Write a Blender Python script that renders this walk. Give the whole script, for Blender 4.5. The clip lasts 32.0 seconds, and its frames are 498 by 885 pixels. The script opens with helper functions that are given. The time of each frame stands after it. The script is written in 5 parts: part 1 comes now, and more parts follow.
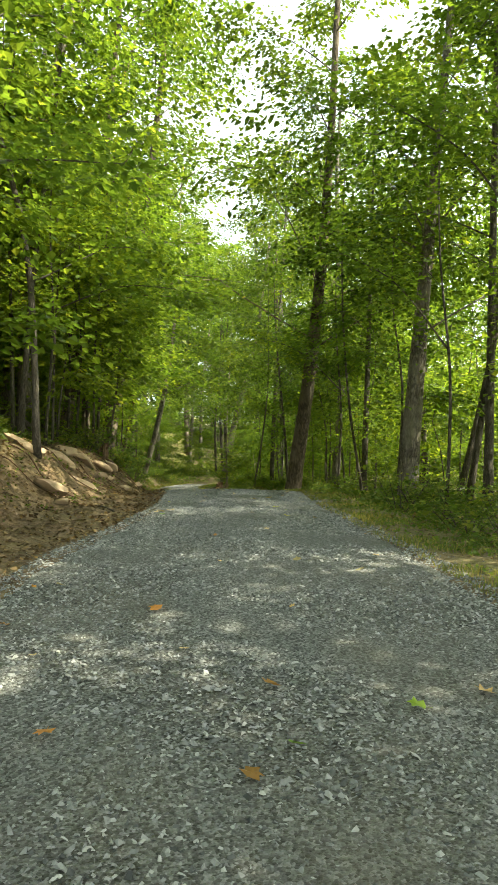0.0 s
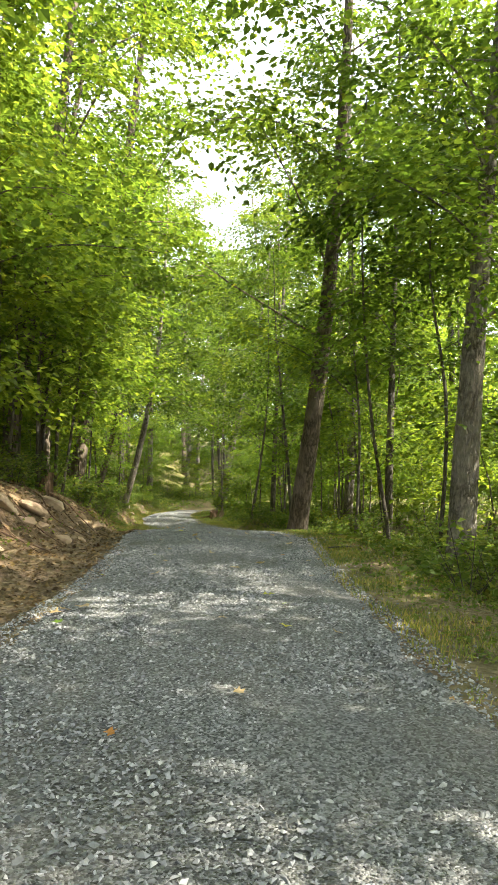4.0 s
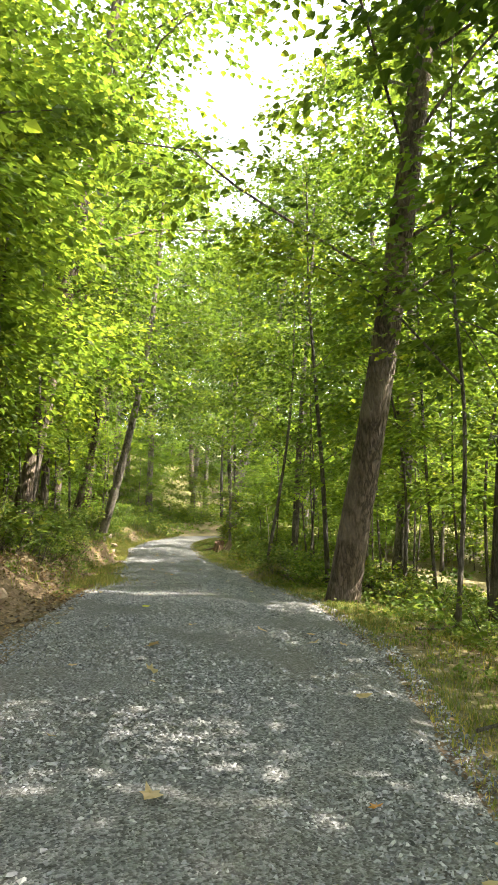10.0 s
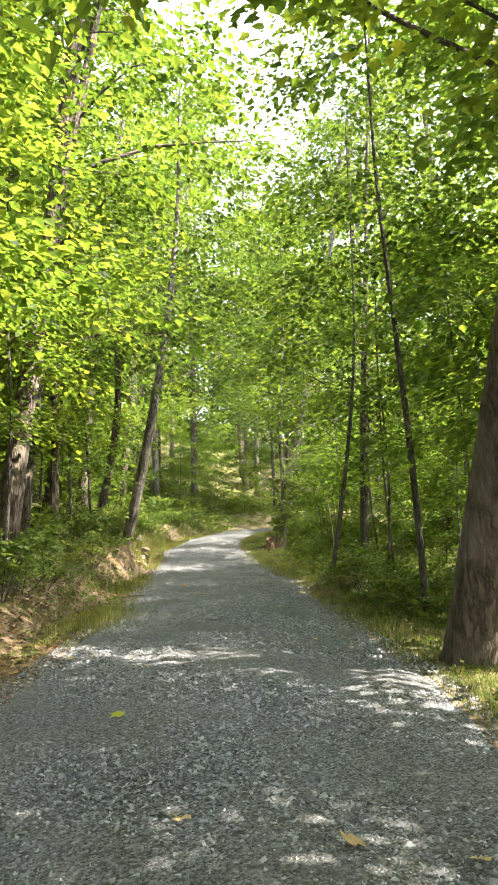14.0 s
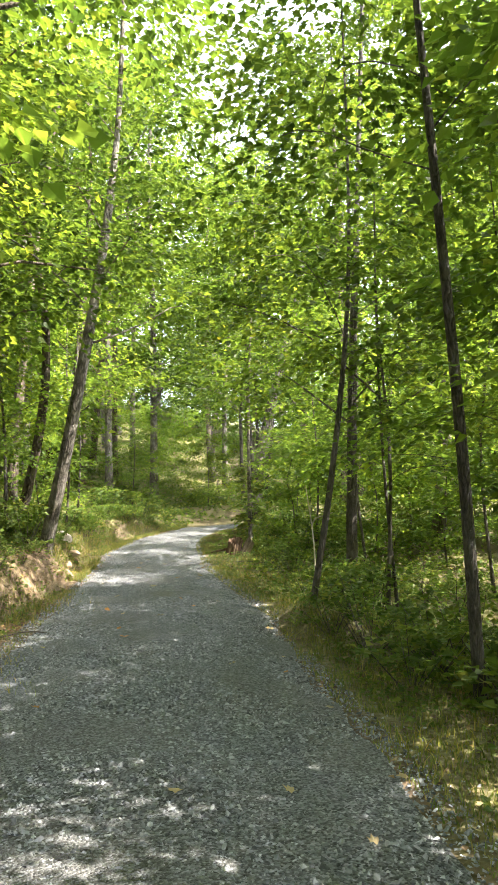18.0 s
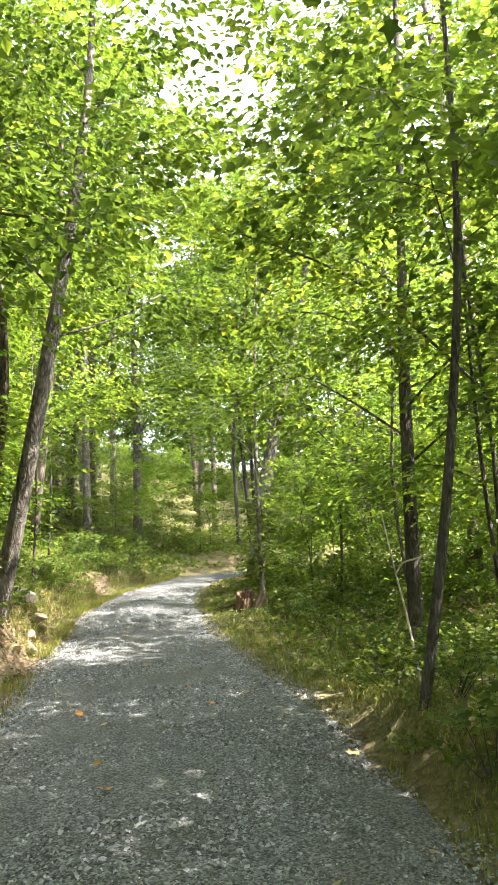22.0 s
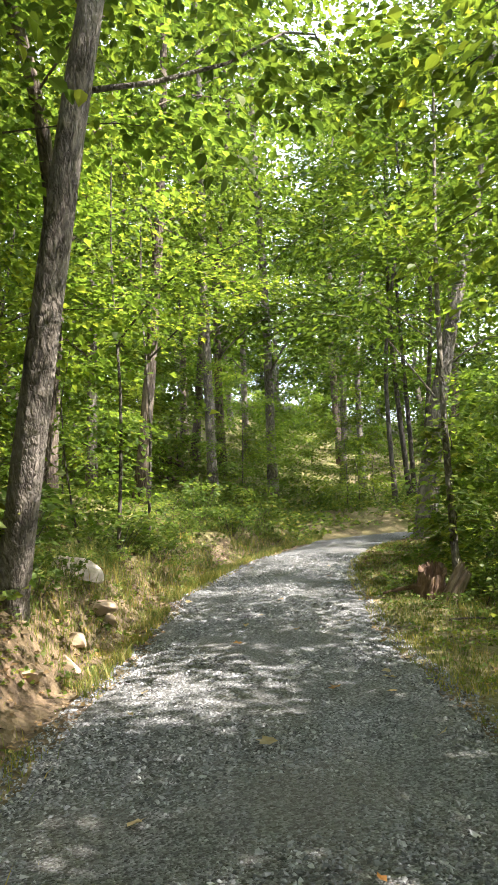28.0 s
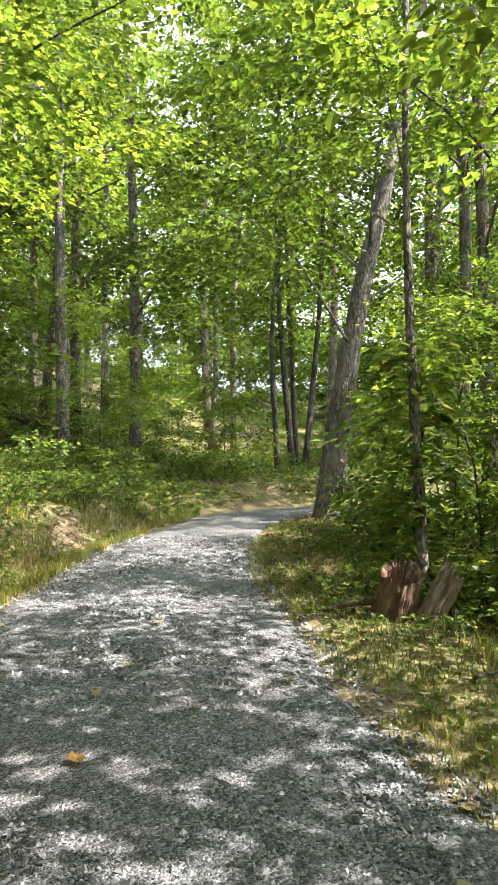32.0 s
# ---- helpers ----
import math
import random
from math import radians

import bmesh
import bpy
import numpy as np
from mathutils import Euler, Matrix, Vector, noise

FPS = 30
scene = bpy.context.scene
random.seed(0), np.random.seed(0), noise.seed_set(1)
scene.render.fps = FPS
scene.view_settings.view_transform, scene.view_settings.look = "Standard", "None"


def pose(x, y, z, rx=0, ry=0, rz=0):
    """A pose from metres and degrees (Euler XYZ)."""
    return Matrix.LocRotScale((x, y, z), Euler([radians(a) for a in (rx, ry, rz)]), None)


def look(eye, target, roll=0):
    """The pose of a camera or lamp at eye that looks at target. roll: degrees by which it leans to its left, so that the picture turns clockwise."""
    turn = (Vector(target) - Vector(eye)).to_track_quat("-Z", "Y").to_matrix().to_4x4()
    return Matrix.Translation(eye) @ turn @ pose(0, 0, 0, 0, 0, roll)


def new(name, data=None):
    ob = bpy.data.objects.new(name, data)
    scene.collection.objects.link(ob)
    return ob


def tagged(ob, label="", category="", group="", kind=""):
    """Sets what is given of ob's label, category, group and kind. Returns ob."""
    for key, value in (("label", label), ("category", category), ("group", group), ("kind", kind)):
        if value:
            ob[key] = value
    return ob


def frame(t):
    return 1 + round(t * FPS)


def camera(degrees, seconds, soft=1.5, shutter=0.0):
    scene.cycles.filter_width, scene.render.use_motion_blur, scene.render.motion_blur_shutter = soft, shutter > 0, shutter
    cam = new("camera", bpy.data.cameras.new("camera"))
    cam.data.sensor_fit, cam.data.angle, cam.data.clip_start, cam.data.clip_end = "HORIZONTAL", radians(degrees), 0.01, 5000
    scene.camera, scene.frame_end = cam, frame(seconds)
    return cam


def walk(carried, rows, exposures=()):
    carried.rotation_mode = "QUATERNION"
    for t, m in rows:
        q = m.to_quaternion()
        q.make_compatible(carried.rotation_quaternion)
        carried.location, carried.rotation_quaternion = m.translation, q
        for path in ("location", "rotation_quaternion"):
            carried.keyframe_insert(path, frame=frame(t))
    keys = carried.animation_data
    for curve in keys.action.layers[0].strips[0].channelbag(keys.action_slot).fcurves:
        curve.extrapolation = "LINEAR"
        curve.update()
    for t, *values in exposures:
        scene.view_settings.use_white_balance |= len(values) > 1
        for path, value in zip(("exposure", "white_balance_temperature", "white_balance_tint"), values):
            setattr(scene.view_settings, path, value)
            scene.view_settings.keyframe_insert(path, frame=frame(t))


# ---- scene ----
cam = camera(36.1, 32.0)
PATH = [
    (0, (0.002, 0.001, 1.497), (0.029, 1.996, 1.633), 0.6),
    (0.5, (0.074, 0.668, 1.557), (0.11, 2.663, 1.691), 0.7),
    (1, (0.097, 1.291, 1.63), (0.122, 3.288, 1.739), 1.5),
    (1.5, (0.163, 1.974, 1.737), (0.141, 3.971, 1.846), 3.2),
    (2, (0.224, 2.56, 1.812), (0.2, 4.555, 1.945), 2.4),
    (2.5, (0.263, 3.269, 1.906), (0.222, 5.259, 2.098), 2.2),
    (4.5, (0.383, 5.685, 2.142), (0.408, 7.678, 2.306), 0.3),
    (5, (0.361, 6.296, 2.191), (0.372, 8.292, 2.327), 0.4),
    (5.5, (0.339, 6.917, 2.284), (0.116, 8.898, 2.44), 0.7),
    (6, (0.32, 7.514, 2.34), (0.137, 9.499, 2.507), 1.6),
    (6.5, (0.36, 8.207, 2.402), (0.21, 10.193, 2.581), 3.2),
    (7, (0.362, 8.814, 2.462), (0.286, 10.804, 2.654), 2.1),
    (7.5, (0.372, 9.46, 2.541), (0.298, 11.449, 2.744), 2.2),
    (8, (0.341, 10.078, 2.574), (0.275, 12.066, 2.784), 2.6),
    (8.5, (0.387, 10.775, 2.617), (0.315, 12.761, 2.836), 2.8),
    (9, (0.436, 11.38, 2.649), (0.368, 13.366, 2.874), 2.3),
    (9.5, (0.417, 12.045, 2.717), (0.366, 14.032, 2.94), 2.1),
    (10, (0.376, 12.641, 2.739), (0.352, 14.629, 2.958), 1.6),
    (10.5, (0.365, 13.326, 2.769), (0.34, 15.314, 2.988), 0.2),
    (11, (0.356, 13.946, 2.793), (0.328, 15.933, 3.013), -0.2),
    (11.5, (0.375, 14.587, 2.84), (0.306, 16.574, 3.063), -0.6),
    (12, (0.465, 15.197, 2.859), (0.384, 17.184, 3.072), -0.4),
    (12.5, (0.483, 15.781, 2.918), (0.38, 17.768, 3.119), -0.1),
    (13, (0.464, 16.375, 2.959), (0.354, 18.363, 3.142), -0.3),
    (13.5, (0.387, 16.962, 3.013), (0.22, 18.946, 3.198), -1.5),
    (14, (0.348, 17.53, 3.056), (0.185, 19.516, 3.232), -1.2),
    (14.5, (0.273, 18.042, 3.048), (0.137, 20.029, 3.229), -1.4),
    (15, (0.226, 18.569, 3.075), (0.106, 20.558, 3.247), -1.1),
    (15.5, (0.18, 19.198, 3.076), (0.089, 21.19, 3.234), -0.8),
    (17.5, (0.382, 21.63, 3.098), (0.303, 23.624, 3.233), -0.2),
    (18, (0.328, 22.076, 3.138), (0.235, 24.068, 3.291), -0.6),
    (18.5, (0.233, 22.601, 3.136), (0.124, 24.587, 3.347), -1.0),
    (19, (0.117, 23.08, 3.128), (0.0, 25.051, 3.445), -3.0),
    (19.5, (-0.007, 23.523, 3.132), (-0.121, 25.496, 3.437), -3.3),
    (20, (-0.122, 23.988, 3.124), (-0.31, 25.958, 3.411), -1.8),
    (20.5, (-0.218, 24.487, 3.097), (-0.405, 26.46, 3.372), -1.6),
    (21, (-0.32, 25.001, 3.106), (-0.432, 26.98, 3.373), -0.6),
    (21.5, (-0.402, 25.476, 3.094), (-0.441, 27.458, 3.359), 2.0),
    (22, (-0.491, 26.009, 3.093), (-0.53, 27.991, 3.362), -2.1),
    (22.5, (-0.556, 26.483, 3.079), (-0.589, 28.463, 3.357), -1.0),
    (23, (-0.603, 27.002, 3.052), (-0.708, 28.979, 3.336), -0.5),
    (23.5, (-0.647, 27.485, 3.029), (-0.749, 29.466, 3.289), 2.3),
    (24, (-0.67, 27.939, 3.06), (-0.821, 29.918, 3.308), 1.5),
    (24.5, (-0.744, 28.39, 3.043), (-1.037, 30.355, 3.274), 0.0),
    (25, (-0.834, 28.893, 3.02), (-1.169, 30.858, 3.185), -0.9),
    (25.5, (-0.868, 29.43, 2.983), (-1.209, 31.4, 3.036), -1.0),
    (27.5, (-1.104, 31.343, 2.936), (-1.518, 33.298, 3.024), -0.0),
    (28, (-1.261, 31.858, 2.967), (-1.663, 33.809, 3.145), -2.2),
    (28.5, (-1.396, 32.391, 2.973), (-1.729, 34.354, 3.162), -2.9),
    (29, (-1.521, 32.914, 2.961), (-1.575, 34.896, 3.223), -1.0),
    (29.5, (-1.637, 33.427, 2.93), (-1.638, 35.409, 3.192), -4.9),
    (30, (-1.798, 33.903, 2.934), (-1.875, 35.883, 3.2), -2.0),
    (30.5, (-1.899, 34.436, 2.943), (-2.017, 36.415, 3.206), -1.0),
    (31, (-1.977, 34.916, 2.929), (-1.987, 36.9, 3.184), -1.4),
    (31.5, (-2.075, 35.443, 2.931), (-2.114, 37.434, 3.117), -1.0),
    (32, (-2.149, 35.983, 2.908), (-2.19, 37.981, 3.002), -0.8),
]
walk(cam, [(t, look(eye, target, roll)) for t, eye, target, roll in PATH], exposures=[(0, 2.55, 7500, -6), (2, 2.75, 7200, 2), (5, 3.12, 6900, 8), (9, 3.3, 6900, 10), (13, 3.55, 6600, 13), (15, 3.4, 6500, 13), (18, 3.45, 6400, 13), (21, 3.55, 6350, 14), (25, 3.65, 6500, 16), (28, 3.02, 6350, 16), (32, 3.12, 6250, 16)])

# ---- light ----
SUN_AZ, SUN_EL = radians(105), radians(51)
world = bpy.data.worlds.new("sky")
scene.world = world
world.use_nodes = True
sky = world.node_tree.nodes.new("ShaderNodeTexSky")
sky.sky_type, sky.sun_disc, sky.sun_elevation, sky.sun_rotation = "NISHITA", False, SUN_EL, SUN_AZ
sky.dust_density, sky.air_density = 2.5, 1.0
bg = world.node_tree.nodes["Background"]
bg.inputs["Strength"].default_value = 0.15
haze = world.node_tree.nodes.new("ShaderNodeHueSaturation")
haze.inputs["Saturation"].default_value = 0.5
world.node_tree.links.new(sky.outputs[0], haze.inputs["Color"])
world.node_tree.links.new(haze.outputs[0], bg.inputs[0])
sun_data = bpy.data.lights.new("sun", "SUN")
sun_data.energy, sun_data.angle, sun_data.color = 3.0, radians(0.53), (1.0, 0.93, 0.8)
sun = new("sun", sun_data)
sun.matrix_world = look((math.sin(SUN_AZ) * 60, math.cos(SUN_AZ) * 60, 60 * math.tan(SUN_EL)), (0, 0, 0))

# ---- materials ----


def material(name):
    m = bpy.data.materials.new(name)
    m.use_nodes = True
    nt = m.node_tree
    return m, nt, nt.nodes["Principled BSDF"], nt.nodes["Material Output"]


def node(nt, kind, **values):
    n = nt.nodes.new(kind)
    for key, v in values.items():
        if key in n.inputs:
            n.inputs[key].default_value = v
    return n


def ramp(nt, fac, stops):
    r = nt.nodes.new("ShaderNodeValToRGB")
    while len(r.color_ramp.elements) < len(stops):
        r.color_ramp.elements.new(0.5)
    for e, (p, c) in zip(r.color_ramp.elements, stops):
        e.position, e.color = p, (*c, 1)
    nt.links.new(fac, r.inputs[0])
    return r.outputs[0]


def noise_tex(nt, vec, scale, detail=4.0, rough=0.6):
    n = node(nt, "ShaderNodeTexNoise", Scale=scale, Detail=detail, Roughness=rough)
    if vec is not None:
        nt.links.new(vec, n.inputs["Vector"])
    return n.outputs["Fac"]


def coords(nt, scale=(1, 1, 1), world_space=False):
    if world_space:
        g = nt.nodes.new("ShaderNodeNewGeometry").outputs["Position"]
    else:
        g = nt.nodes.new("ShaderNodeTexCoord").outputs["Object"]
    mp = nt.nodes.new("ShaderNodeMapping")
    mp.inputs["Scale"].default_value = scale
    nt.links.new(g, mp.inputs["Vector"])
    return mp.outputs[0]


def mixed(nt, fac, a, b, blend="MIX"):
    n = nt.nodes.new("ShaderNodeMix")
    n.data_type, n.blend_type = "RGBA", blend
    for sock, v in ((n.inputs[0], fac), (n.inputs[6], a), (n.inputs[7], b)):
        if isinstance(v, (int, float)):
            sock.default_value = v
        elif isinstance(v, tuple):
            sock.default_value = (*v, 1)
        else:
            nt.links.new(v, sock)
    return n.outputs[2]


def bumped(nt, bsdf, height, strength, distance):
    b = node(nt, "ShaderNodeBump", Strength=strength, Distance=distance)
    nt.links.new(height, b.inputs["Height"])
    nt.links.new(b.outputs[0], bsdf.inputs["Normal"])


def leaf_material(name, stops, glow, share=0.5):
    """Thin leaves: part of the light is let through."""
    m, nt, p, out = material(name)
    isl = nt.nodes.new("ShaderNodeNewGeometry").outputs["Random Per Island"]
    col = ramp(nt, isl, stops)
    obj = nt.nodes.new("ShaderNodeObjectInfo").outputs["Random"]
    tint = ramp(nt, obj, [(0, (0.8, 0.86, 0.75)), (0.6, (1, 1, 1)), (1, (1.2, 1.1, 0.9))])
    col = mixed(nt, 1.0, col, tint, "MULTIPLY")
    clump = noise_tex(nt, coords(nt, world_space=True), 0.9, 3)
    col = mixed(nt, 1.0, col, ramp(nt, clump, [(0.3, (0.55, 0.64, 0.66)), (0.5, (0.92, 0.97, 1)), (0.7, (1.3, 1.22, 1.0))]), "MULTIPLY")
    nt.links.new(col, p.inputs["Base Color"])
    p.inputs["Roughness"].default_value, p.inputs["Specular IOR Level"].default_value = 0.5, 0.35
    tr = nt.nodes.new("ShaderNodeBsdfTranslucent")
    nt.links.new(mixed(nt, 1.0, col, glow, "MULTIPLY"), tr.inputs["Color"])
    mx = nt.nodes.new("ShaderNodeMixShader")
    mx.inputs[0].default_value = share
    nt.links.new(p.outputs[0], mx.inputs[1])
    nt.links.new(tr.outputs[0], mx.inputs[2])
    nt.links.new(mx.outputs[0], out.inputs[0])
    return m


# leaf tones carry light balance: high crowns dimmed, understory brightened
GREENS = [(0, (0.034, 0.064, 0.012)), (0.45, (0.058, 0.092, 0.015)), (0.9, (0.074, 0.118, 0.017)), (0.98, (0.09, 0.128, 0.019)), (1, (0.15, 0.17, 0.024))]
LEAF_DIMMED = leaf_material("oak_leaf_dimmed", GREENS, (2.5, 2.2, 1.4), 0.5)
# maple green is naturally lighter; colour and glow raised further for the shaded understory
MAPLE_BRIGHTENED = leaf_material("maple_leaf_brightened", [(0, (0.05, 0.085, 0.015)), (0.5, (0.076, 0.12, 0.019)), (0.9, (0.106, 0.15, 0.024)), (0.98, (0.12, 0.16, 0.026)), (1, (0.18, 0.195, 0.03))], (3.1, 2.8, 1.7), 0.54)
SHRUB = leaf_material("shrub_leaf", [(0, (0.05, 0.085, 0.016)), (0.6, (0.09, 0.135, 0.026)), (0.92, (0.15, 0.175, 0.04)), (1, (0.2, 0.19, 0.06))], (2.2, 2.1, 1.3))
GRASS = leaf_material("grass_blade", [(0, (0.085, 0.12, 0.022)), (0.5, (0.15, 0.175, 0.035)), (0.8, (0.24, 0.22, 0.055)), (1, (0.34, 0.26, 0.1))], (1.6, 1.55, 1.2), 0.35)
DRY = leaf_material("fallen_leaf", [(0, (0.085, 0.05, 0.027)), (0.5, (0.165, 0.105, 0.056)), (0.85, (0.24, 0.165, 0.09)), (1, (0.32, 0.19, 0.07))], (1.2, 1.1, 1.0), 0.2)


def bark_material(name, dark, light, ridge, along=0.2):
    """Bark with long wandering furrows, paler ridges and grey patches."""
    m, nt, p, out = material(name)
    long_v = coords(nt, (1, 1, along))
    big = noise_tex(nt, long_v, ridge, 3, 0.55)
    furrow = ramp(nt, big, [(0.36, (1, 1, 1)), (0.47, (0.25, 0.25, 0.25)), (0.5, (0, 0, 0)), (0.53, (0.25, 0.25, 0.25)), (0.64, (1, 1, 1))])
    fine = noise_tex(nt, coords(nt, (1, 1, 0.3)), ridge * 3.2, 6, 0.7)
    patch = noise_tex(nt, coords(nt), 1.7, 4)
    col = mixed(nt, furrow, tuple(0.6 * c for c in dark), mixed(nt, fine, dark, light))
    col = mixed(nt, ramp(nt, patch, [(0.45, (0, 0, 0)), (0.62, (0.55, 0.55, 0.55))]), col, mixed(nt, fine, tuple(0.55 * c for c in light), tuple(1.15 * c + 0.05 for c in light)))
    nt.links.new(col, p.inputs["Base Color"])
    p.inputs["Roughness"].default_value = 0.92
    bumped(nt, p, mixed(nt, 0.4, furrow, fine), 1.0, 0.03)
    return m


BARK = bark_material("bark_oak", (0.055, 0.039, 0.028), (0.2, 0.155, 0.115), 13)
BARK_GREY = bark_material("bark_grey", (0.085, 0.072, 0.058), (0.27, 0.235, 0.195), 13, 0.38)
BARK_THIN = bark_material("bark_sapling", (0.055, 0.045, 0.036), (0.14, 0.12, 0.1), 28)

GRAVEL, nt, p, out = material("gravel_bed")
v = coords(nt, world_space=True)
vor = node(nt, "ShaderNodeTexVoronoi", Scale=72.0)
nt.links.new(v, vor.inputs["Vector"])
# bed toned darker than the loose stones, standing for shade between them
cells = ramp(nt, vor.outputs["Color"], [(0.15, (0.03, 0.032, 0.033)), (0.5, (0.1, 0.106, 0.109)), (0.85, (0.22, 0.226, 0.23))])
big_n = noise_tex(nt, coords(nt, (1, 0.5, 1), True), 0.9, 4)
col = mixed(nt, ramp(nt, big_n, [(0.42, (0, 0, 0)), (0.75, (0.4, 0.4, 0.4))]), cells, (0.15, 0.13, 0.1))
nt.links.new(col, p.inputs["Base Color"])
p.inputs["Roughness"].default_value = 0.85
inv = ramp(nt, vor.outputs["Distance"], [(0, (1, 1, 1)), (0.6, (0, 0, 0))])
bumped(nt, p, mixed(nt, 0.3, inv, noise_tex(nt, v, 120, 3)), 1.0, 0.02)

STONE, nt, p, out = material("gravel_stone")
isl = nt.nodes.new("ShaderNodeNewGeometry").outputs["Random Per Island"]
col = ramp(nt, isl, [(0, (0.04, 0.044, 0.047)), (0.4, (0.19, 0.2, 0.206)), (0.85, (0.34, 0.35, 0.356)), (1, (0.45, 0.452, 0.45))])
nt.links.new(mixed(nt, noise_tex(nt, coords(nt, world_space=True), 90, 3), col, mixed(nt, 1.0, col, (0.6, 0.6, 0.6), "MULTIPLY")), p.inputs["Base Color"])
p.inputs["Roughness"].default_value = 0.7

SOIL, nt, p, out = material("forest_floor")
v = coords(nt, world_space=True)
vor = node(nt, "ShaderNodeTexVoronoi", Scale=17.0)
nt.links.new(v, vor.inputs["Vector"])
litter = ramp(nt, vor.outputs["Color"], [(0, (0.05, 0.034, 0.022)), (0.5, (0.105, 0.072, 0.044)), (0.85, (0.175, 0.12, 0.072)), (1, (0.25, 0.18, 0.11))])
moss = ramp(nt, noise_tex(nt, v, 9, 5), [(0.3, (0.08, 0.082, 0.024)), (0.7, (0.18, 0.165, 0.052))])
att = nt.nodes.new("ShaderNodeAttribute")
att.attribute_name = "green"
gm = nt.nodes.new("ShaderNodeMath")
gm.operation = "MULTIPLY_ADD"
gm.inputs[1].default_value, gm.inputs[2].default_value = 1.6, -0.8
nt.links.new(noise_tex(nt, v, 1.3, 5), gm.inputs[0])
ga = nt.nodes.new("ShaderNodeMath")
ga.use_clamp = True
nt.links.new(gm.outputs[0], ga.inputs[0])
nt.links.new(att.outputs["Fac"], ga.inputs[1])
clay = nt.nodes.new("ShaderNodeAttribute")
clay.attribute_name = "clay"
col = mixed(nt, ga.outputs[0], litter, moss)
col = mixed(nt, clay.outputs["Fac"], col, ramp(nt, noise_tex(nt, v, 5, 6), [(0.3, (0.085, 0.052, 0.03)), (0.55, (0.18, 0.12, 0.07)), (0.75, (0.29, 0.205, 0.125))]))
nt.links.new(col, p.inputs["Base Color"])
p.inputs["Roughness"].default_value = 0.95
bumped(nt, p, mixed(nt, 0.5, vor.outputs["Distance"], mixed(nt, 0.5, noise_tex(nt, v, 45, 5), noise_tex(nt, v, 14, 6))), 1.0, 0.05)


def plain_material(name, stops, scale, rough=0.85, dist=0.02, stretch=(1, 1, 1)):
    m, nt, p, out = material(name)
    n = noise_tex(nt, coords(nt, stretch), scale, 6)
    nt.links.new(ramp(nt, n, stops), p.inputs["Base Color"])
    p.inputs["Roughness"].default_value = rough
    bumped(nt, p, n, 0.8, dist)
    return m


ROCK = plain_material("rock", [(0.3, (0.25, 0.2, 0.16)), (0.7, (0.5, 0.45, 0.38))], 6)
SANDSTONE = plain_material("sandstone", [(0.3, (0.24, 0.17, 0.11)), (0.7, (0.42, 0.32, 0.22))], 5)
ROTTEN = plain_material("rotten_wood", [(0.3, (0.03, 0.018, 0.012)), (0.5, (0.11, 0.066, 0.042)), (0.75, (0.27, 0.18, 0.115))], 12, 0.95, 0.03, (1, 1, 0.35))
SPLIT_WOOD = plain_material("split_wood", [(0.32, (0.05, 0.038, 0.028)), (0.5, (0.16, 0.12, 0.085)), (0.72, (0.3, 0.235, 0.17))], 16, 0.95, 0.025, (1, 1, 0.18))

# ---- plan ----
# road: y, left edge, right edge; height along y
ROAD = np.array([
    (-30, -2.6, 2.6), (-8, -2.4, 2.4), (0, -2.2, 2.3), (6, -2.0, 2.15), (8, -1.85, 1.95), (10, -1.6, 1.78), (13, -1.38, 1.6), (15, -1.45, 1.55),
    (18, -1.65, 1.65), (20, -1.92, 1.7), (23, -2.12, 1.5), (25, -2.35, 1.3), (28, -2.62, 0.85), (30, -2.78, 0.55), (33, -3.25, 0.25), (36, -3.65, -0.45),
    (40, -4.15, -1.5), (43, -4.65, -2.0), (45, -4.55, -2.28), (47, -4.42, -2.35), (49, -4.1, -2.1), (51, -3.6, -1.6)])
GY = np.array([-60, -4, 0, 4, 8, 12, 16, 20, 24, 28, 32, 36, 40, 44, 48, 52, 56, 60, 68, 76, 90, 120, 200, 600])
GZ = np.array([-3.5, -0.46, 0, 0.47, 0.89, 1.2, 1.44, 1.6, 1.62, 1.54, 1.46, 1.47, 1.6, 1.79, 2.0, 2.2, 2.42, 2.75, 3.5, 4.5, 7.0, 12.5, 20, 26])
BANK = np.array([(-40, 0.4), (4, 0.5), (9, 0.75), (16, 0.85), (21, 0.8), (26, 0.55), (32, 0.45), (36, 0.7), (39.5, 0.75), (43, 0.5), (60, 0.35), (400, 0.3)])
# foot and top of the bank, as distances from the gravel
FOOT = np.array([(-40, 1.0, 2.6), (14, 1.15, 2.9), (17, 1.0, 2.5), (20, 0.75, 1.9), (26, 0.55, 1.7), (34, 0.5, 1.5), (37, 0.2, 0.85), (41, 0.25, 1.0), (46, 0.5, 1.6), (400, 0.5, 1.6)])
SLOPE = np.array([(-40, 0.1), (6, 0.12), (18, 0.25), (30, 0.36), (44, 0.28), (52, 0.27), (58, 0.25), (64, 0.45), (80, 0.5), (400, 0.2)])
# the road beyond the bend, as a centre line
BEND = np.array([(-2.6, 51.0), (-2.0, 53.0), (-0.6, 54.7), (1.6, 55.7), (4.5, 56.3), (9, 56.8), (16, 57.5), (30, 58)])


def smooth(a, b, x):
    s = np.clip((x - a) / (b - a), 0, 1)
    return s * s * (3 - 2 * s)


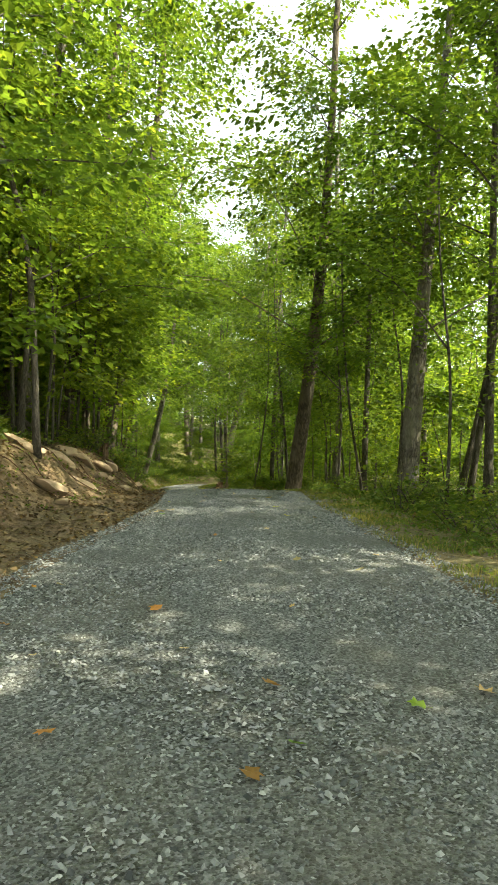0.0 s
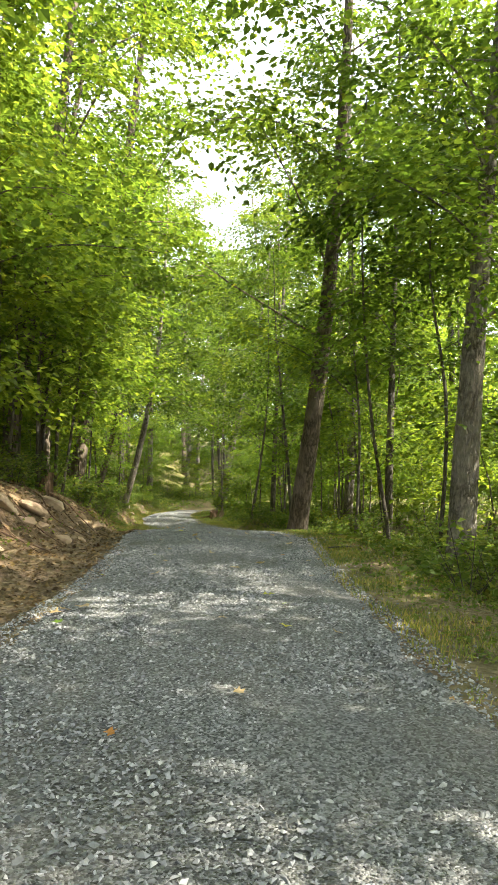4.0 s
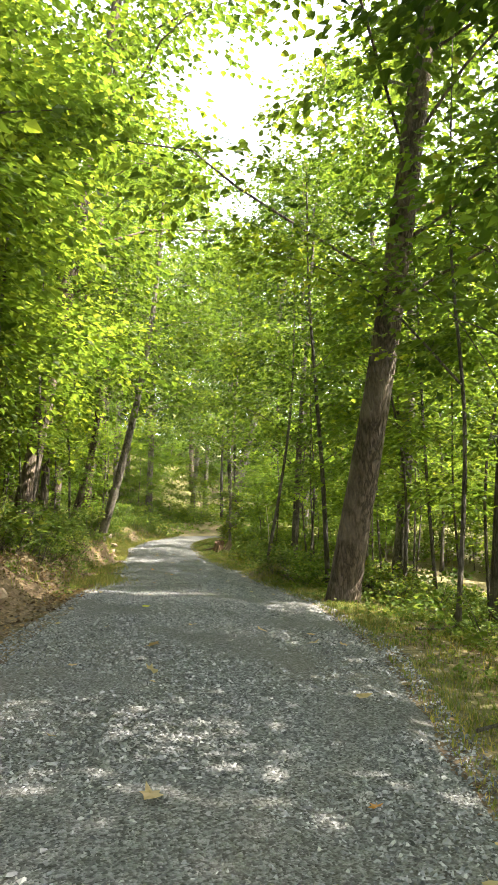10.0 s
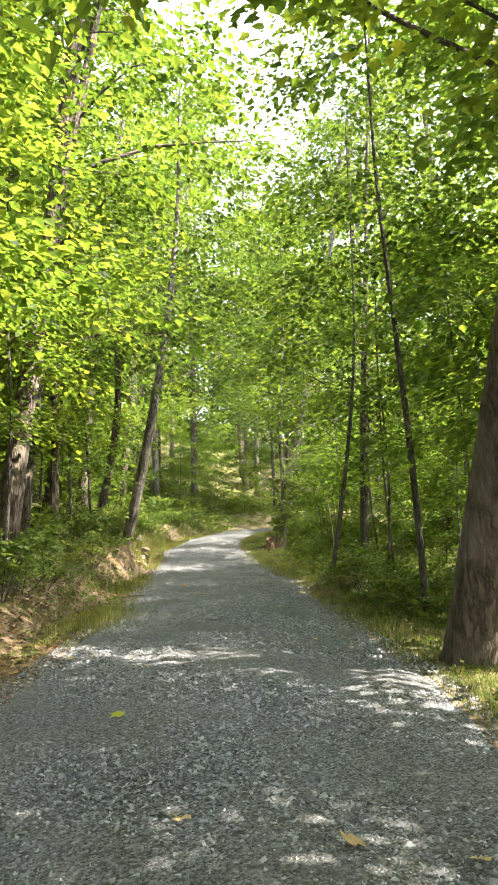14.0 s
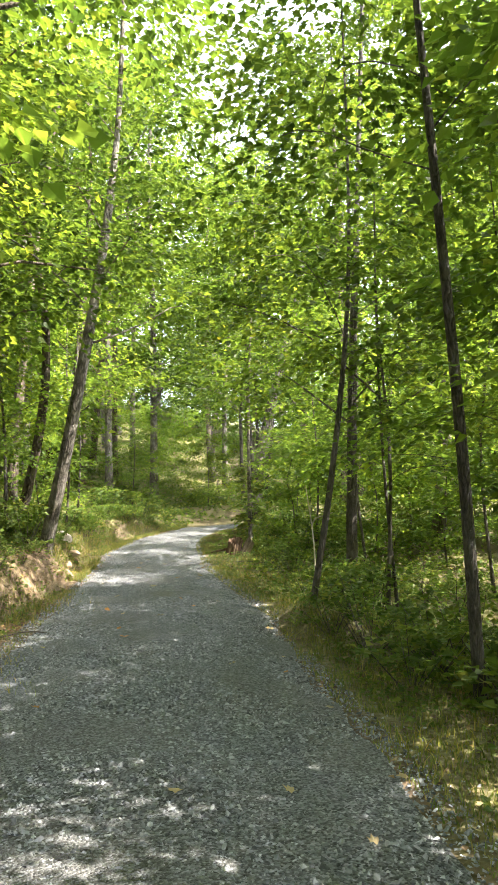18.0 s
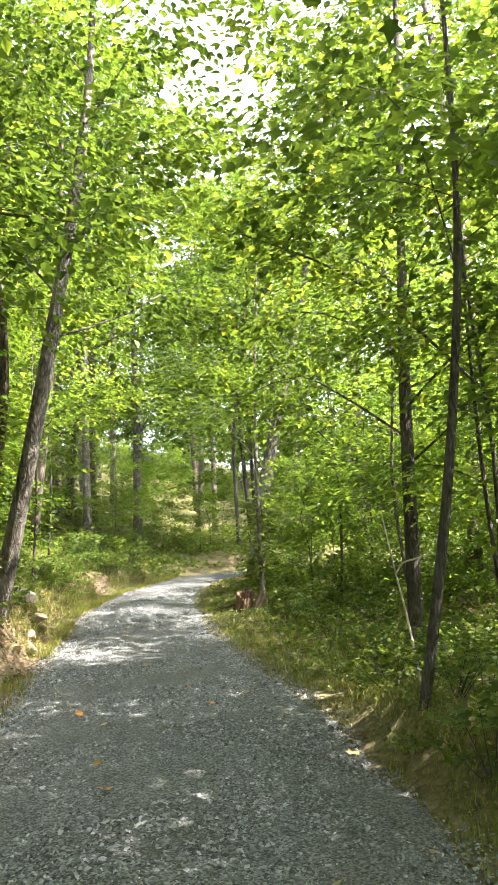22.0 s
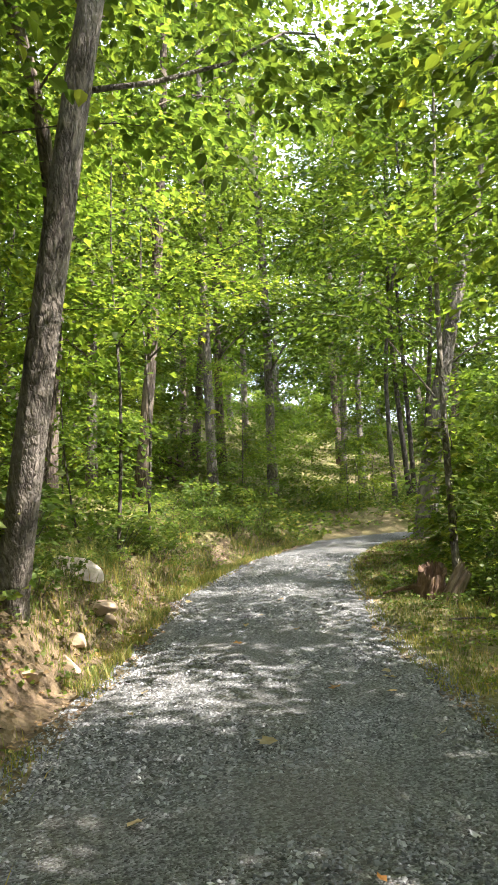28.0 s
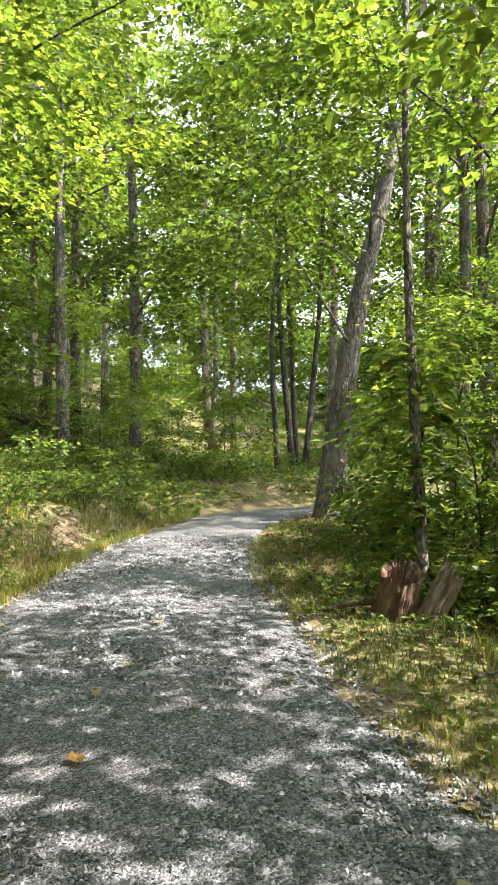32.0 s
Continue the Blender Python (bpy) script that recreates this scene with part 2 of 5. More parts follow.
def wave(x, y, k, seed=0.0):
    """Cheap rolling unevenness, about -1 to 1."""
    return (np.sin(k * x + 1.7 * np.sin(0.6 * k * y + seed)) + np.sin(1.3 * k * y + 1.3 * np.sin(0.8 * k * x + 2 * seed)) + 0.6 * np.sin(2.3 * k * (x + y) + seed)) / 2.6


def level(y):
    return np.interp(y, GY, GZ)


def bend_gap(x, y):
    """How far a place lies from the centre line of the road past the bend, and the height there."""
    d = np.full(np.shape(x), 1e3)
    for (x0, y0), (x1, y1) in zip(BEND[:-1], BEND[1:]):
        u = np.clip(((x - x0) * (x1 - x0) + (y - y0) * (y1 - y0)) / ((x1 - x0) ** 2 + (y1 - y0) ** 2), 0, 1)
        d = np.minimum(d, np.hypot(x - x0 - u * (x1 - x0), y - y0 - u * (y1 - y0)))
    return d


def edges(y):
    return np.interp(y, ROAD[:, 0], ROAD[:, 1]), np.interp(y, ROAD[:, 0], ROAD[:, 2])


def land(x, y):
    """Height of the forest ground; under the gravel it lies 6 cm low."""
    x, y = np.asarray(x, float), np.asarray(y, float)
    left, right = edges(y)
    g = level(y)
    dl, dr = left - x, x - right
    fade = 1 - smooth(51, 58, y)
    dl = np.where(y > 52, dl - 1.0 * smooth(52, 56, y), dl)
    bank = np.interp(y, BANK[:, 0], BANK[:, 1]) * smooth(np.interp(y, FOOT[:, 0], FOOT[:, 1]), np.interp(y, FOOT[:, 0], FOOT[:, 2]), dl) - 0.07 * smooth(0.0, 0.4, dl) * (1 - smooth(0.5, 1.0, dl))
    hill = np.interp(y, SLOPE[:, 0], SLOPE[:, 1]) * 9 * (1 - np.exp(-np.maximum(dl - 1.6, 0) / 9))
    down = -0.2 * smooth(0.6, 2.2, dr) - 0.45 * (1 - np.exp(-np.maximum(dr - 2, 0) / 8))
    rough = 0.06 * wave(x, y, 1.1) * smooth(0.3, 2.0, np.maximum(dl, dr)) + 0.05 * wave(x, y, 3.1, 1) * smooth(0.5, 1.2, dl) + 0.3 * wave(x, y, 0.23, 2) * smooth(4, 12, np.maximum(dl, dr))
    face = smooth(0.5, 1.0, dl) * (1 - smooth(2.6, 3.4, dl)) * (1 - smooth(24, 32, y))
    rough = rough + face * (0.07 * wave(x, y, 4.3, 5) + 0.05 * np.abs(wave(x, y, 6.5, 7)) - 0.06 * smooth(0.2, 0.9, wave(x + 0.6 * y, y, 2.6, 9)))
    knoll = 0.42 * np.exp(-(((x - 0.85) / 0.7) ** 2) - ((y - 32.5) / 1.5) ** 2) * smooth(0.0, 0.32, dr)
    z = g + bank + hill + down * fade + rough + knoll
    on = (1 - smooth(-0.35, 0.05, np.maximum(dl, dr))) * (y < 52)
    bd = bend_gap(x, y)
    nb = (1 - smooth(1.1, 3.2, bd)) * (y > 51.0) * (x > -3.9)
    z = z * (1 - nb) + nb * (2.15 + 0.06 * np.maximum(x + 2.6, 0) * 0.35)
    z = z + 0.26 * smooth(1.15, 2.4, bd) * (1 - smooth(4.5, 8, bd)) * smooth(52.5, 54.5, y - 0.12 * np.maximum(x, 0))
    on = np.maximum(on, (1 - smooth(0.9, 1.4, bd)) * (y > 50.5))
    return z - 0.06 * on


def place(x, y):
    return float(land(np.array([x]), np.array([y]))[0])


# ---- mesh helpers ----


def mesh_of(name, verts, faces, mat, smooth_shade=False):
    me = bpy.data.meshes.new(name)
    verts = np.asarray(verts, np.float32)
    if isinstance(faces, np.ndarray):
        n, k = faces.shape
        me.vertices.add(len(verts))
        me.vertices.foreach_set("co", verts.ravel())
        me.loops.add(n * k)
        me.loops.foreach_set("vertex_index", faces.astype(np.int32).ravel())
        me.polygons.add(n)
        me.polygons.foreach_set("loop_start", np.arange(0, n * k, k, dtype=np.int32))
        me.update(calc_edges=True)
    else:
        me.from_pydata(verts.tolist(), [], faces)
    if mat is not None:
        me.materials.append(mat)
    me.polygons.foreach_set("use_smooth", [smooth_shade] * len(me.polygons))
    return me


def child(name, me, parent, label=""):
    ob = new(name, me)
    ob.parent = parent
    return tagged(ob, label)


def tube(pts, radii, sides=8, ripple=0.0, seed=0):
    """A bent, tapered tube with closed ends: vertices and faces."""
    pts, rng = np.asarray(pts, float), np.random.default_rng(seed)
    n = len(pts)
    tang = np.gradient(pts, axis=0)
    tang /= np.linalg.norm(tang, axis=1)[:, None] + 1e-9
    ref = np.array([1.0, 0, 0]) if abs(tang[0, 0]) < 0.8 else np.array([0, 1.0, 0])
    verts, phase = [], rng.uniform(0, 6.28, 3)
    ang = np.linspace(0, 2 * np.pi, sides, endpoint=False)
    wob = 1 + ripple * (np.sin(3 * ang + phase[0]) + 0.6 * np.sin(5 * ang + phase[1]))
    for i in range(n):
        a = np.cross(tang[i], ref)
        a /= np.linalg.norm(a)
        b = np.cross(tang[i], a)
        r = radii[i] * (wob if ripple else 1)
        verts.append(pts[i] + (np.cos(ang) * r)[:, None] * a + (np.sin(ang) * r)[:, None] * b)
    verts = np.concatenate(verts)
    faces = [[i * sides + j, (i + 1) * sides + j, (i + 1) * sides + (j + 1) % sides, i * sides + (j + 1) % sides] for i in range(n - 1) for j in range(sides)]
    faces.append(list(range(sides)))
    faces.append([(n - 1) * sides + j for j in range(sides)][::-1])
    return verts, faces


def joined(pieces):
    vs, fs, at = [], [], 0
    for v, f in pieces:
        vs.append(v)
        fs += [[i + at for i in q] for q in f]
        at += len(v)
    return np.concatenate(vs), fs


def spline(pts, n):
    """Points along a smooth line through the given ones."""
    pts = np.asarray(pts, float)
    u = np.linspace(0, len(pts) - 1, n)
    i = np.clip(u.astype(int), 0, len(pts) - 2)
    f = (u - i)[:, None]
    p0, p1, p2, p3 = pts[np.maximum(i - 1, 0)], pts[i], pts[i + 1], pts[np.minimum(i + 2, len(pts) - 1)]
    return 0.5 * (2 * p1 + (p2 - p0) * f + (2 * p0 - 5 * p1 + 4 * p2 - p3) * f**2 + (3 * p1 - p0 - 3 * p2 + p3) * f**3)


def leaves(pos, ahead, up, size, width=0.7, fine=False, tri=False, oval=False):
    """Folded leaf blades: pos their stalk ends, ahead and up unit vectors."""
    side = np.cross(ahead, up)
    side /= np.linalg.norm(side, axis=1)[:, None] + 1e-9
    nrm = np.cross(side, ahead)
    s = size[:, None]
    tip = pos + ahead * s - nrm * s * 0.12
    if fine:
        out = np.array([(0, 0), (0.36, 0.1), (0.3, 0.26), (0.62, 0.56), (0.3, 0.58), (0.0, 1.05), (-0.3, 0.58), (-0.62, 0.56), (-0.3, 0.26), (-0.36, 0.1)])
        v = np.stack([pos + ahead * s * b + side * s * a * width * 1.25 + nrm * s * (0.22 * abs(a) - 0.14 * b * b) for a, b in out], 1).reshape(-1, 3)
        k = np.arange(len(pos))[:, None] * 10
        f = np.concatenate([k + [0, i + 1, i] for i in range(1, 9)])
    elif oval:
        out = np.array([(0, 0), (0.42, 0.26), (0.4, 0.62), (0.0, 1.05), (-0.4, 0.62), (-0.42, 0.26)])
        v = np.stack([pos + ahead * s * b + side * s * a * width * 1.15 + nrm * s * (0.2 * abs(a) - 0.14 * b * b) for a, b in out], 1).reshape(-1, 3)
        k = np.arange(len(pos))[:, None] * 6
        f = np.concatenate([k + [0, i + 1, i] for i in range(1, 5)])
    elif tri:
        v = np.stack([pos + side * s * width * 0.5, tip, pos - side * s * width * 0.5], 1).reshape(-1, 3)
        f = np.arange(len(pos) * 3).reshape(-1, 3)
    else:
        l = pos + ahead * s * 0.42 + side * s * width * 0.64 + nrm * s * 0.1
        r = pos + ahead * s * 0.42 - side * s * width * 0.64 + nrm * s * 0.1
        v = np.stack([pos, l, tip, r], 1).reshape(-1, 3)
        k = np.arange(len(pos))[:, None] * 4
        f = np.concatenate([k + [0, 2, 1], k + [0, 3, 2]])
    return v, f


def unit(v):
    return v / (np.linalg.norm(v, axis=-1, keepdims=True) + 1e-9)


def sprays(rng, start, way, length, per, size, droop=0.25, tilt=0.35, fine=False, tri=False, oval=False):
    """Flat twigs with leaves on both sides. start, way: n x 3; gives vertices and triangles."""
    n = len(start)
    u = np.tile(np.linspace(0.12, 1, per), (n, 1)) + rng.normal(0, 0.03, (n, per))
    hor = unit(np.cross(way, np.array([0, 0, 1.0])))
    sgn = np.where(np.arange(per) % 2, 1.0, -1.0)[None, :]
    off = length[:, None] * (0.05 + 0.33 * rng.random((n, per)) * (1.1 - 0.7 * u)) * sgn
    pos = start[:, None] + way[:, None] * (length[:, None] * u)[..., None] + hor[:, None] * off[..., None]
    pos[..., 2] -= droop * length[:, None] * u**2 + rng.normal(0, 0.05, (n, per)) * length[:, None]
    ahead = unit(way[:, None] * 0.6 + hor[:, None] * (sgn * 0.8)[..., None] + rng.normal(0, 0.2, (n, per, 3)) + np.array([0, 0, -0.22]))
    up = unit(np.array([0, 0, 1.0]) + rng.normal(0, tilt, (n, per, 3)))
    sz = size * rng.uniform(0.65, 1.25, (n, per))
    return leaves(pos.reshape(-1, 3), ahead.reshape(-1, 3), up.reshape(-1, 3), sz.ravel(), fine=fine, tri=tri, oval=oval)


def clear_of_track(v, k, n):
    """Which leaves (k vertices each) keep out of the walked space over the track."""
    c = v.reshape(-1, k, 3).mean(1)
    l, r = edges(c[:, 1])
    inside = (c[:, 0] > l - 0.1) & (c[:, 0] < r + 0.1) & (c[:, 1] < 53) & (c[:, 2] < level(c[:, 1]) + 3.15)
    keep = ~inside
    v = v.reshape(-1, k, 3)[keep].reshape(-1, 3)
    return v


def furrowed(line, rad, radius, seed):
    """A trunk with wandering bark ridges and root swellings at its foot."""
    foot = line[0] - (line[1] - line[0]) / np.linalg.norm(line[1] - line[0]) * 0.25
    zs = np.concatenate([[0.0], 0.25 + np.geomspace(0.05, 12, 90), ])
    full = np.concatenate([[foot], line])
    run = np.concatenate([[0], np.cumsum(np.linalg.norm(np.diff(full, axis=0), axis=1))])
    zs = np.concatenate([zs[zs < run[-1]], [run[-1]]])
    mid = np.stack([np.interp(zs, run, full[:, c]) for c in range(3)], 1)
    r0 = np.interp(zs, run, np.concatenate([[rad[0]], rad]))
    sides, vs = 56, []
    ang = np.linspace(0, 2 * np.pi, sides, endpoint=False)
    g = np.random.default_rng(seed)
    toes = g.uniform(0, 6.28, 3)
    for i, c in enumerate(mid):
        up = max(zs[i] - 0.25, 0)
        fl = math.exp(-up / (radius * 1.3))
        lobes = 0.22 + 0.16 * np.sin(4 * ang + toes[0]) + 0.1 * np.sin(7 * ang + toes[1])
        r = r0[i] * (1 + fl * lobes + 0.03 * np.sin(3 * ang + toes[2] + 0.2 * up))
        d = np.array([abs(noise.noise(Vector((math.cos(a) * 3.4, math.sin(a) * 3.4, up * 0.9 + seed % 97)))) + 0.4 * noise.noise(Vector((math.cos(a) * 8, math.sin(a) * 8, up * 5))) for a in ang])
        r = r + radius * 0.15 * (np.clip(d, -0.2, 0.45) - 0.2)
        vs.append(np.stack([c[0] + np.cos(ang) * r, c[1] + np.sin(ang) * r, np.full(sides, c[2])], 1))
    n = len(mid)
    q = (np.arange(n - 1)[:, None] * sides + np.arange(sides)[None]).ravel()
    j = (np.arange(n - 1)[:, None] * sides + (np.arange(sides)[None] + 1) % sides).ravel()
    fs = np.stack([q, j, j + sides, q + sides], 1).tolist()
    fs.append(list(range((n - 1) * sides, n * sides)))
    return np.concatenate(vs), fs


def make_tree(rng, axis, radius, first, spread, limbs, per_limb, per, size, bark, fine=False, sides=8, rise=0.5, leafy=LEAF_DIMMED, ripple=0.0, twig=(0.7, 1.3), low=0.3, steps=12, hero=False, raw=False, tilt=0.35):
    """Meshes of one tree: trunk, limbs and crown. axis: points of the trunk; first: where along it (0 to 1) the limbs begin."""
    line = spline(axis, steps)
    k = np.linspace(0, 1, steps)
    rad = radius * (1 - 0.8 * k**1.1)
    flare = np.exp(-(line[:, 2] - line[0, 2]) / max(radius * 1.1, 0.05))
    if hero and radius > 0.1:
        trunk = furrowed(line, rad, radius, int(rng.integers(1 << 20)))
    else:
        trunk = tube(line, rad * (1 + 0.3 * flare), sides, ripple, int(rng.integers(1 << 30)))
    limb_meshes, starts, ways = [], [], []
    a0 = rng.uniform(0, 6.28)
    for i in range(limbs):
        f = first + (1 - first) * (i + rng.uniform(0.1, 0.7)) / limbs
        root = np.array([np.interp(f, k, line[:, c]) for c in range(3)])
        ang = a0 + i * 2.4 + rng.normal(0, 0.4)
        reach = spread * (1 - 0.62 * max((f - first) / (1 - first) - low, 0) / (1 - low)) * rng.uniform(0.65, 1.15)
        d = np.array([math.cos(ang), math.sin(ang), rise * rng.uniform(0.5, 1.2)])
        bend = np.array([0, 0, reach * 0.12])
        pts = np.array([root, root + d * reach * 0.35 + bend, root + d * reach * 0.7 + bend, root + d * reach * np.array([1, 1, 0.9])])
        pts[1:] += rng.normal(0, 0.04 * reach, (3, 3))
        lr = min(np.interp(f, k, rad) * (0.24 if hero else 0.3), 0.03 if hero else 0.06)
        bl = spline(pts, 6)
        limb_meshes.append(tube(bl, np.linspace(lr, 0.005, 6), 6 if hero else 4))
        m = per_limb
        w = rng.uniform(0.15, 1.0, m) ** 0.8
        at = np.stack([np.interp(w, np.linspace(0, 1, 6), bl[:, c]) for c in range(3)], 1)
        out = unit(np.array([d[0], d[1], 0.0]) + rng.normal(0, 0.75, (m, 3)) * np.array([1, 1, 0.35]))
        starts.append(at + rng.normal(0, 0.13 * reach, (m, 3)) * np.array([1, 1, 0.4 if leafy is MAPLE_BRIGHTENED else 0.8]))
        ways.append(out)
    starts, ways = np.concatenate(starts), np.concatenate(ways)
    length = rng.uniform(*twig, len(starts)) * min(1.0, spread / 2.2 + 0.3)
    cv, cf = sprays(rng, starts, ways, length, per, size, tilt=tilt, fine=fine, tri=raw, oval=hero and not fine)
    if hero:
        corners = 10 if fine else 6
        cv = clear_of_track(cv, corners, len(cv))
        cf = cf[(cf // corners).max(1) < len(cv) // corners]
    if raw:
        return dict(crown=(cv, cf), wood=joined([trunk] + limb_meshes))
    return dict(
        trunk=mesh_of("trunk", *trunk, bark, True),
        limbs=[mesh_of("limb", *l, bark, True) for l in limb_meshes],
        crown=mesh_of("crown", cv, cf, leafy), points=cv[::12])


def plant(made, x, y, label, category="tree", group="", m=None, name="tree", z=None):
    ob = tagged(new(name), label, category, group)
    child("trunk", made["trunk"], ob)
    for l in made["limbs"]:
        child("limb", l, ob)
    child("crown", made["crown"], ob)
    ob.matrix_basis = pose(x, y, place(x, y) - 0.05 if z is None else z) if m is None else m
    return ob


# ---- ground and road ----
gx = np.concatenate([-np.geomspace(400, 14, 24), np.arange(-12, 10.01, 0.2), np.geomspace(12, 400, 24)])
gy = np.concatenate([-np.geomspace(300, 6, 18), np.arange(-4, 62, 0.28), np.geomspace(64, 600, 30)])
X, Y = np.meshgrid(gx, gy)
Zg = land(X.ravel(), Y.ravel())
nx, ny = len(gx), len(gy)
quad = (np.arange(ny - 1)[:, None] * nx + np.arange(nx - 1)[None, :]).ravel()[:, None] + np.array([0, 1, nx + 1, nx])
ground_me = mesh_of("ground", np.stack([X.ravel(), Y.ravel(), Zg], 1), quad, SOIL, True)
le, re = edges(Y.ravel())
dl, dr = le - X.ravel(), X.ravel() - re
green = 0.35 * smooth(50, 54, Y.ravel()) + np.where(dr > 0, 0.42 + 0.2 * smooth(22, 28, Y.ravel()) + 0.1 * smooth(1.0, 3, dr) - 0.25 * smooth(3.0, 7, dr), 0.15 + 0.35 * smooth(1.5, 2.5, dl)) + (0.25 * smooth(22, 30, Y.ravel()) + 0.4 * smooth(38, 45, Y.ravel())) * smooth(0.9, 1.7, dl)
foot, top = np.interp(Y.ravel(), FOOT[:, 0], FOOT[:, 1]), np.interp(Y.ravel(), FOOT[:, 0], FOOT[:, 2])
clay_v = smooth(foot - 0.1, foot + 0.2, dl) * (1 - smooth(top - 0.3, top + 0.1, dl)) * (1 - 0.8 * smooth(22, 28, Y.ravel()) - 0.2 * smooth(42, 47, Y.ravel())) * (0.7 + 0.3 * wave(X.ravel(), Y.ravel(), 3.0))
clay_v = np.clip(clay_v + 0.35 * smooth(0.1, 0.5, dl) * (1 - smooth(0.8, 1.2, dl)) * (1 - smooth(36, 42, Y.ravel())), 0, 0.85)
for nm, vals in (("green", np.clip(green, 0, 1)), ("clay", clay_v)):
    ground_me.attributes.new(nm, "FLOAT", "POINT").data.foreach_set("value", vals.astype(np.float32))
ground = tagged(new("ground", ground_me), "brown forest floor with leaf litter, moss and a clay bank", "ground", kind="structure")

ys = np.arange(-28, 51.01, 0.25)
ux = np.linspace(0, 1, 25)
l0, r0 = edges(ys)
l0 = l0 - 0.12 + 0.1 * wave(ys, ys * 0, 2.3) + 0.05 * wave(ys, ys * 0, 7.0, 1)
r0 = r0 + 0.12 + 0.1 * wave(ys, ys * 0, 2.1, 3) + 0.05 * wave(ys, ys * 0, 6.0, 2)
RX = l0[:, None] + (r0 - l0)[:, None] * ux
RY = np.repeat(ys[:, None], 25, 1)
RZ = level(RY) + 0.035 * (1 - (2 * ux - 1) ** 2) - 0.09 * np.abs(2 * ux - 1) ** 8 + 0.012 * wave(RX, RY, 2.2) - 0.025 * np.exp(-(((np.abs(2 * ux - 1) - 0.48) / 0.14) ** 2))
main = (np.stack([RX.ravel(), RY.ravel(), RZ.ravel()], 1), (np.arange(len(ys) - 1)[:, None] * 25 + np.arange(24)[None, :]).ravel()[:, None] + np.array([0, 1, 26, 25]))
cl = spline(np.concatenate([[(-2.75, 50.4)], BEND]), 60)
tg = unit(np.gradient(cl, axis=0))
wv = np.linspace(-1.05, 1.05, 9)
BX, BY = cl[:, :1] + tg[:, 1:] * wv, cl[:, 1:] - tg[:, :1] * wv
BZ = np.maximum(land(BX.ravel(), BY.ravel()).reshape(BX.shape) + 0.075, 0) - 0.07 * (np.abs(wv) / 1.05) ** 8
bendm = (np.stack([BX.ravel(), BY.ravel(), BZ.ravel()], 1), (np.arange(59)[:, None] * 9 + np.arange(8)[None, :]).ravel()[:, None] + np.array([0, 1, 10, 9]))
road = tagged(new("road", mesh_of("road", np.concatenate([main[0], bendm[0]]), np.concatenate([main[1], bendm[1] + len(main[0])]), GRAVEL, True)), "grey crushed-stone gravel track with faint wheel ruts", "road", kind="structure")


def road_height(x, y):
    l, r = edges(y)
    u = 2 * (x - l + 0.12) / (r - l + 0.24) - 1
    return level(y) + 0.035 * (1 - u**2) - 0.09 * np.abs(u) ** 8 - 0.025 * np.exp(-(((np.abs(u) - 0.48) / 0.14) ** 2))

# ---- trees ----
rng = np.random.default_rng(7)
KINDS = {}


def bowed(h, sway):
    return [(0, 0, 0)] + [(rng.normal(0, sway * f), rng.normal(0, sway * f), h * f) for f in (0.35, 0.7, 1.0)]


for i, h in enumerate((6.5, 8.0, 7.2, 9.0)):
    KINDS["sapling", i] = make_tree(rng, bowed(h, 0.3), 0.03 + 0.004 * i, 0.24, 2.0, 11, 22, 13, 0.13, BARK_THIN, sides=6, rise=0.22, leafy=MAPLE_BRIGHTENED, tilt=0.25)
for i, h in enumerate((12, 14, 16)):
    KINDS["pole", i] = make_tree(rng, bowed(h, 0.5), 0.075 + 0.01 * i, 0.25, 2.9, 14, 28, 12, 0.15, BARK_THIN, rise=0.35, leafy=MAPLE_BRIGHTENED, tilt=0.35)
for i, h in enumerate((20, 23, 25)):
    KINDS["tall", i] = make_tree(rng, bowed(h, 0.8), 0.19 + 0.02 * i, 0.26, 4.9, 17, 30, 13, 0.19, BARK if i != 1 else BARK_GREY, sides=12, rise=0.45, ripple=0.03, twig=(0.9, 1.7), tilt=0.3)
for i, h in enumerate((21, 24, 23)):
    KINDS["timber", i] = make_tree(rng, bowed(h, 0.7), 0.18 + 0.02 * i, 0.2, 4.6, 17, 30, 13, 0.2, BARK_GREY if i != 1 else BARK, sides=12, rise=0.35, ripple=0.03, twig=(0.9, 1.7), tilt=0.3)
for i, h in enumerate((4.0, 5.0, 6.0)):
    KINDS["brush", i] = make_tree(rng, bowed(h, 0.4), 0.025, 0.07, 1.9, 9, 20, 12, 0.15, BARK_THIN, sides=5, rise=0.2, leafy=MAPLE_BRIGHTENED, twig=(0.8, 1.3), low=0.1, steps=6, tilt=0.3)
FAR = [make_tree(rng, bowed(h, 0.8), 0.2, 0.12, 4.8, 12, 20, 12, 0.46, BARK_GREY, sides=6, rise=0.45, twig=(1.4, 2.4), steps=5, raw=True) for h in (18, 21, 24)]
FAR += [make_tree(rng, bowed(h, 0.6), 0.05, 0.06, 3.2, 9, 18, 11, 0.32, BARK_GREY, sides=4, rise=0.25, twig=(1.2, 2.0), low=0.1, steps=4, raw=True) for h in (6, 8)]
FAR += [make_tree(rng, bowed(h, 0.8), 0.2, 0.16, 4.8, 13, 20, 12, 0.42, BARK_GREY, sides=7, rise=0.45, twig=(1.4, 2.4), steps=5, raw=True) for h in (20, 24)]

LABELS = {"sapling": "slender young maple with thin dark stem and layered green leaves", "pole": "thin straight forest tree with dark bark and light green crown",
          "tall": "tall mature oak with furrowed bark and broad green crown", "far": "tall distant forest tree with pale trunk and green crown",
          "brush": "leafy understory tree with foliage down to the ground", "timber": "tall straight timber tree with bare lower trunk and high crown"}
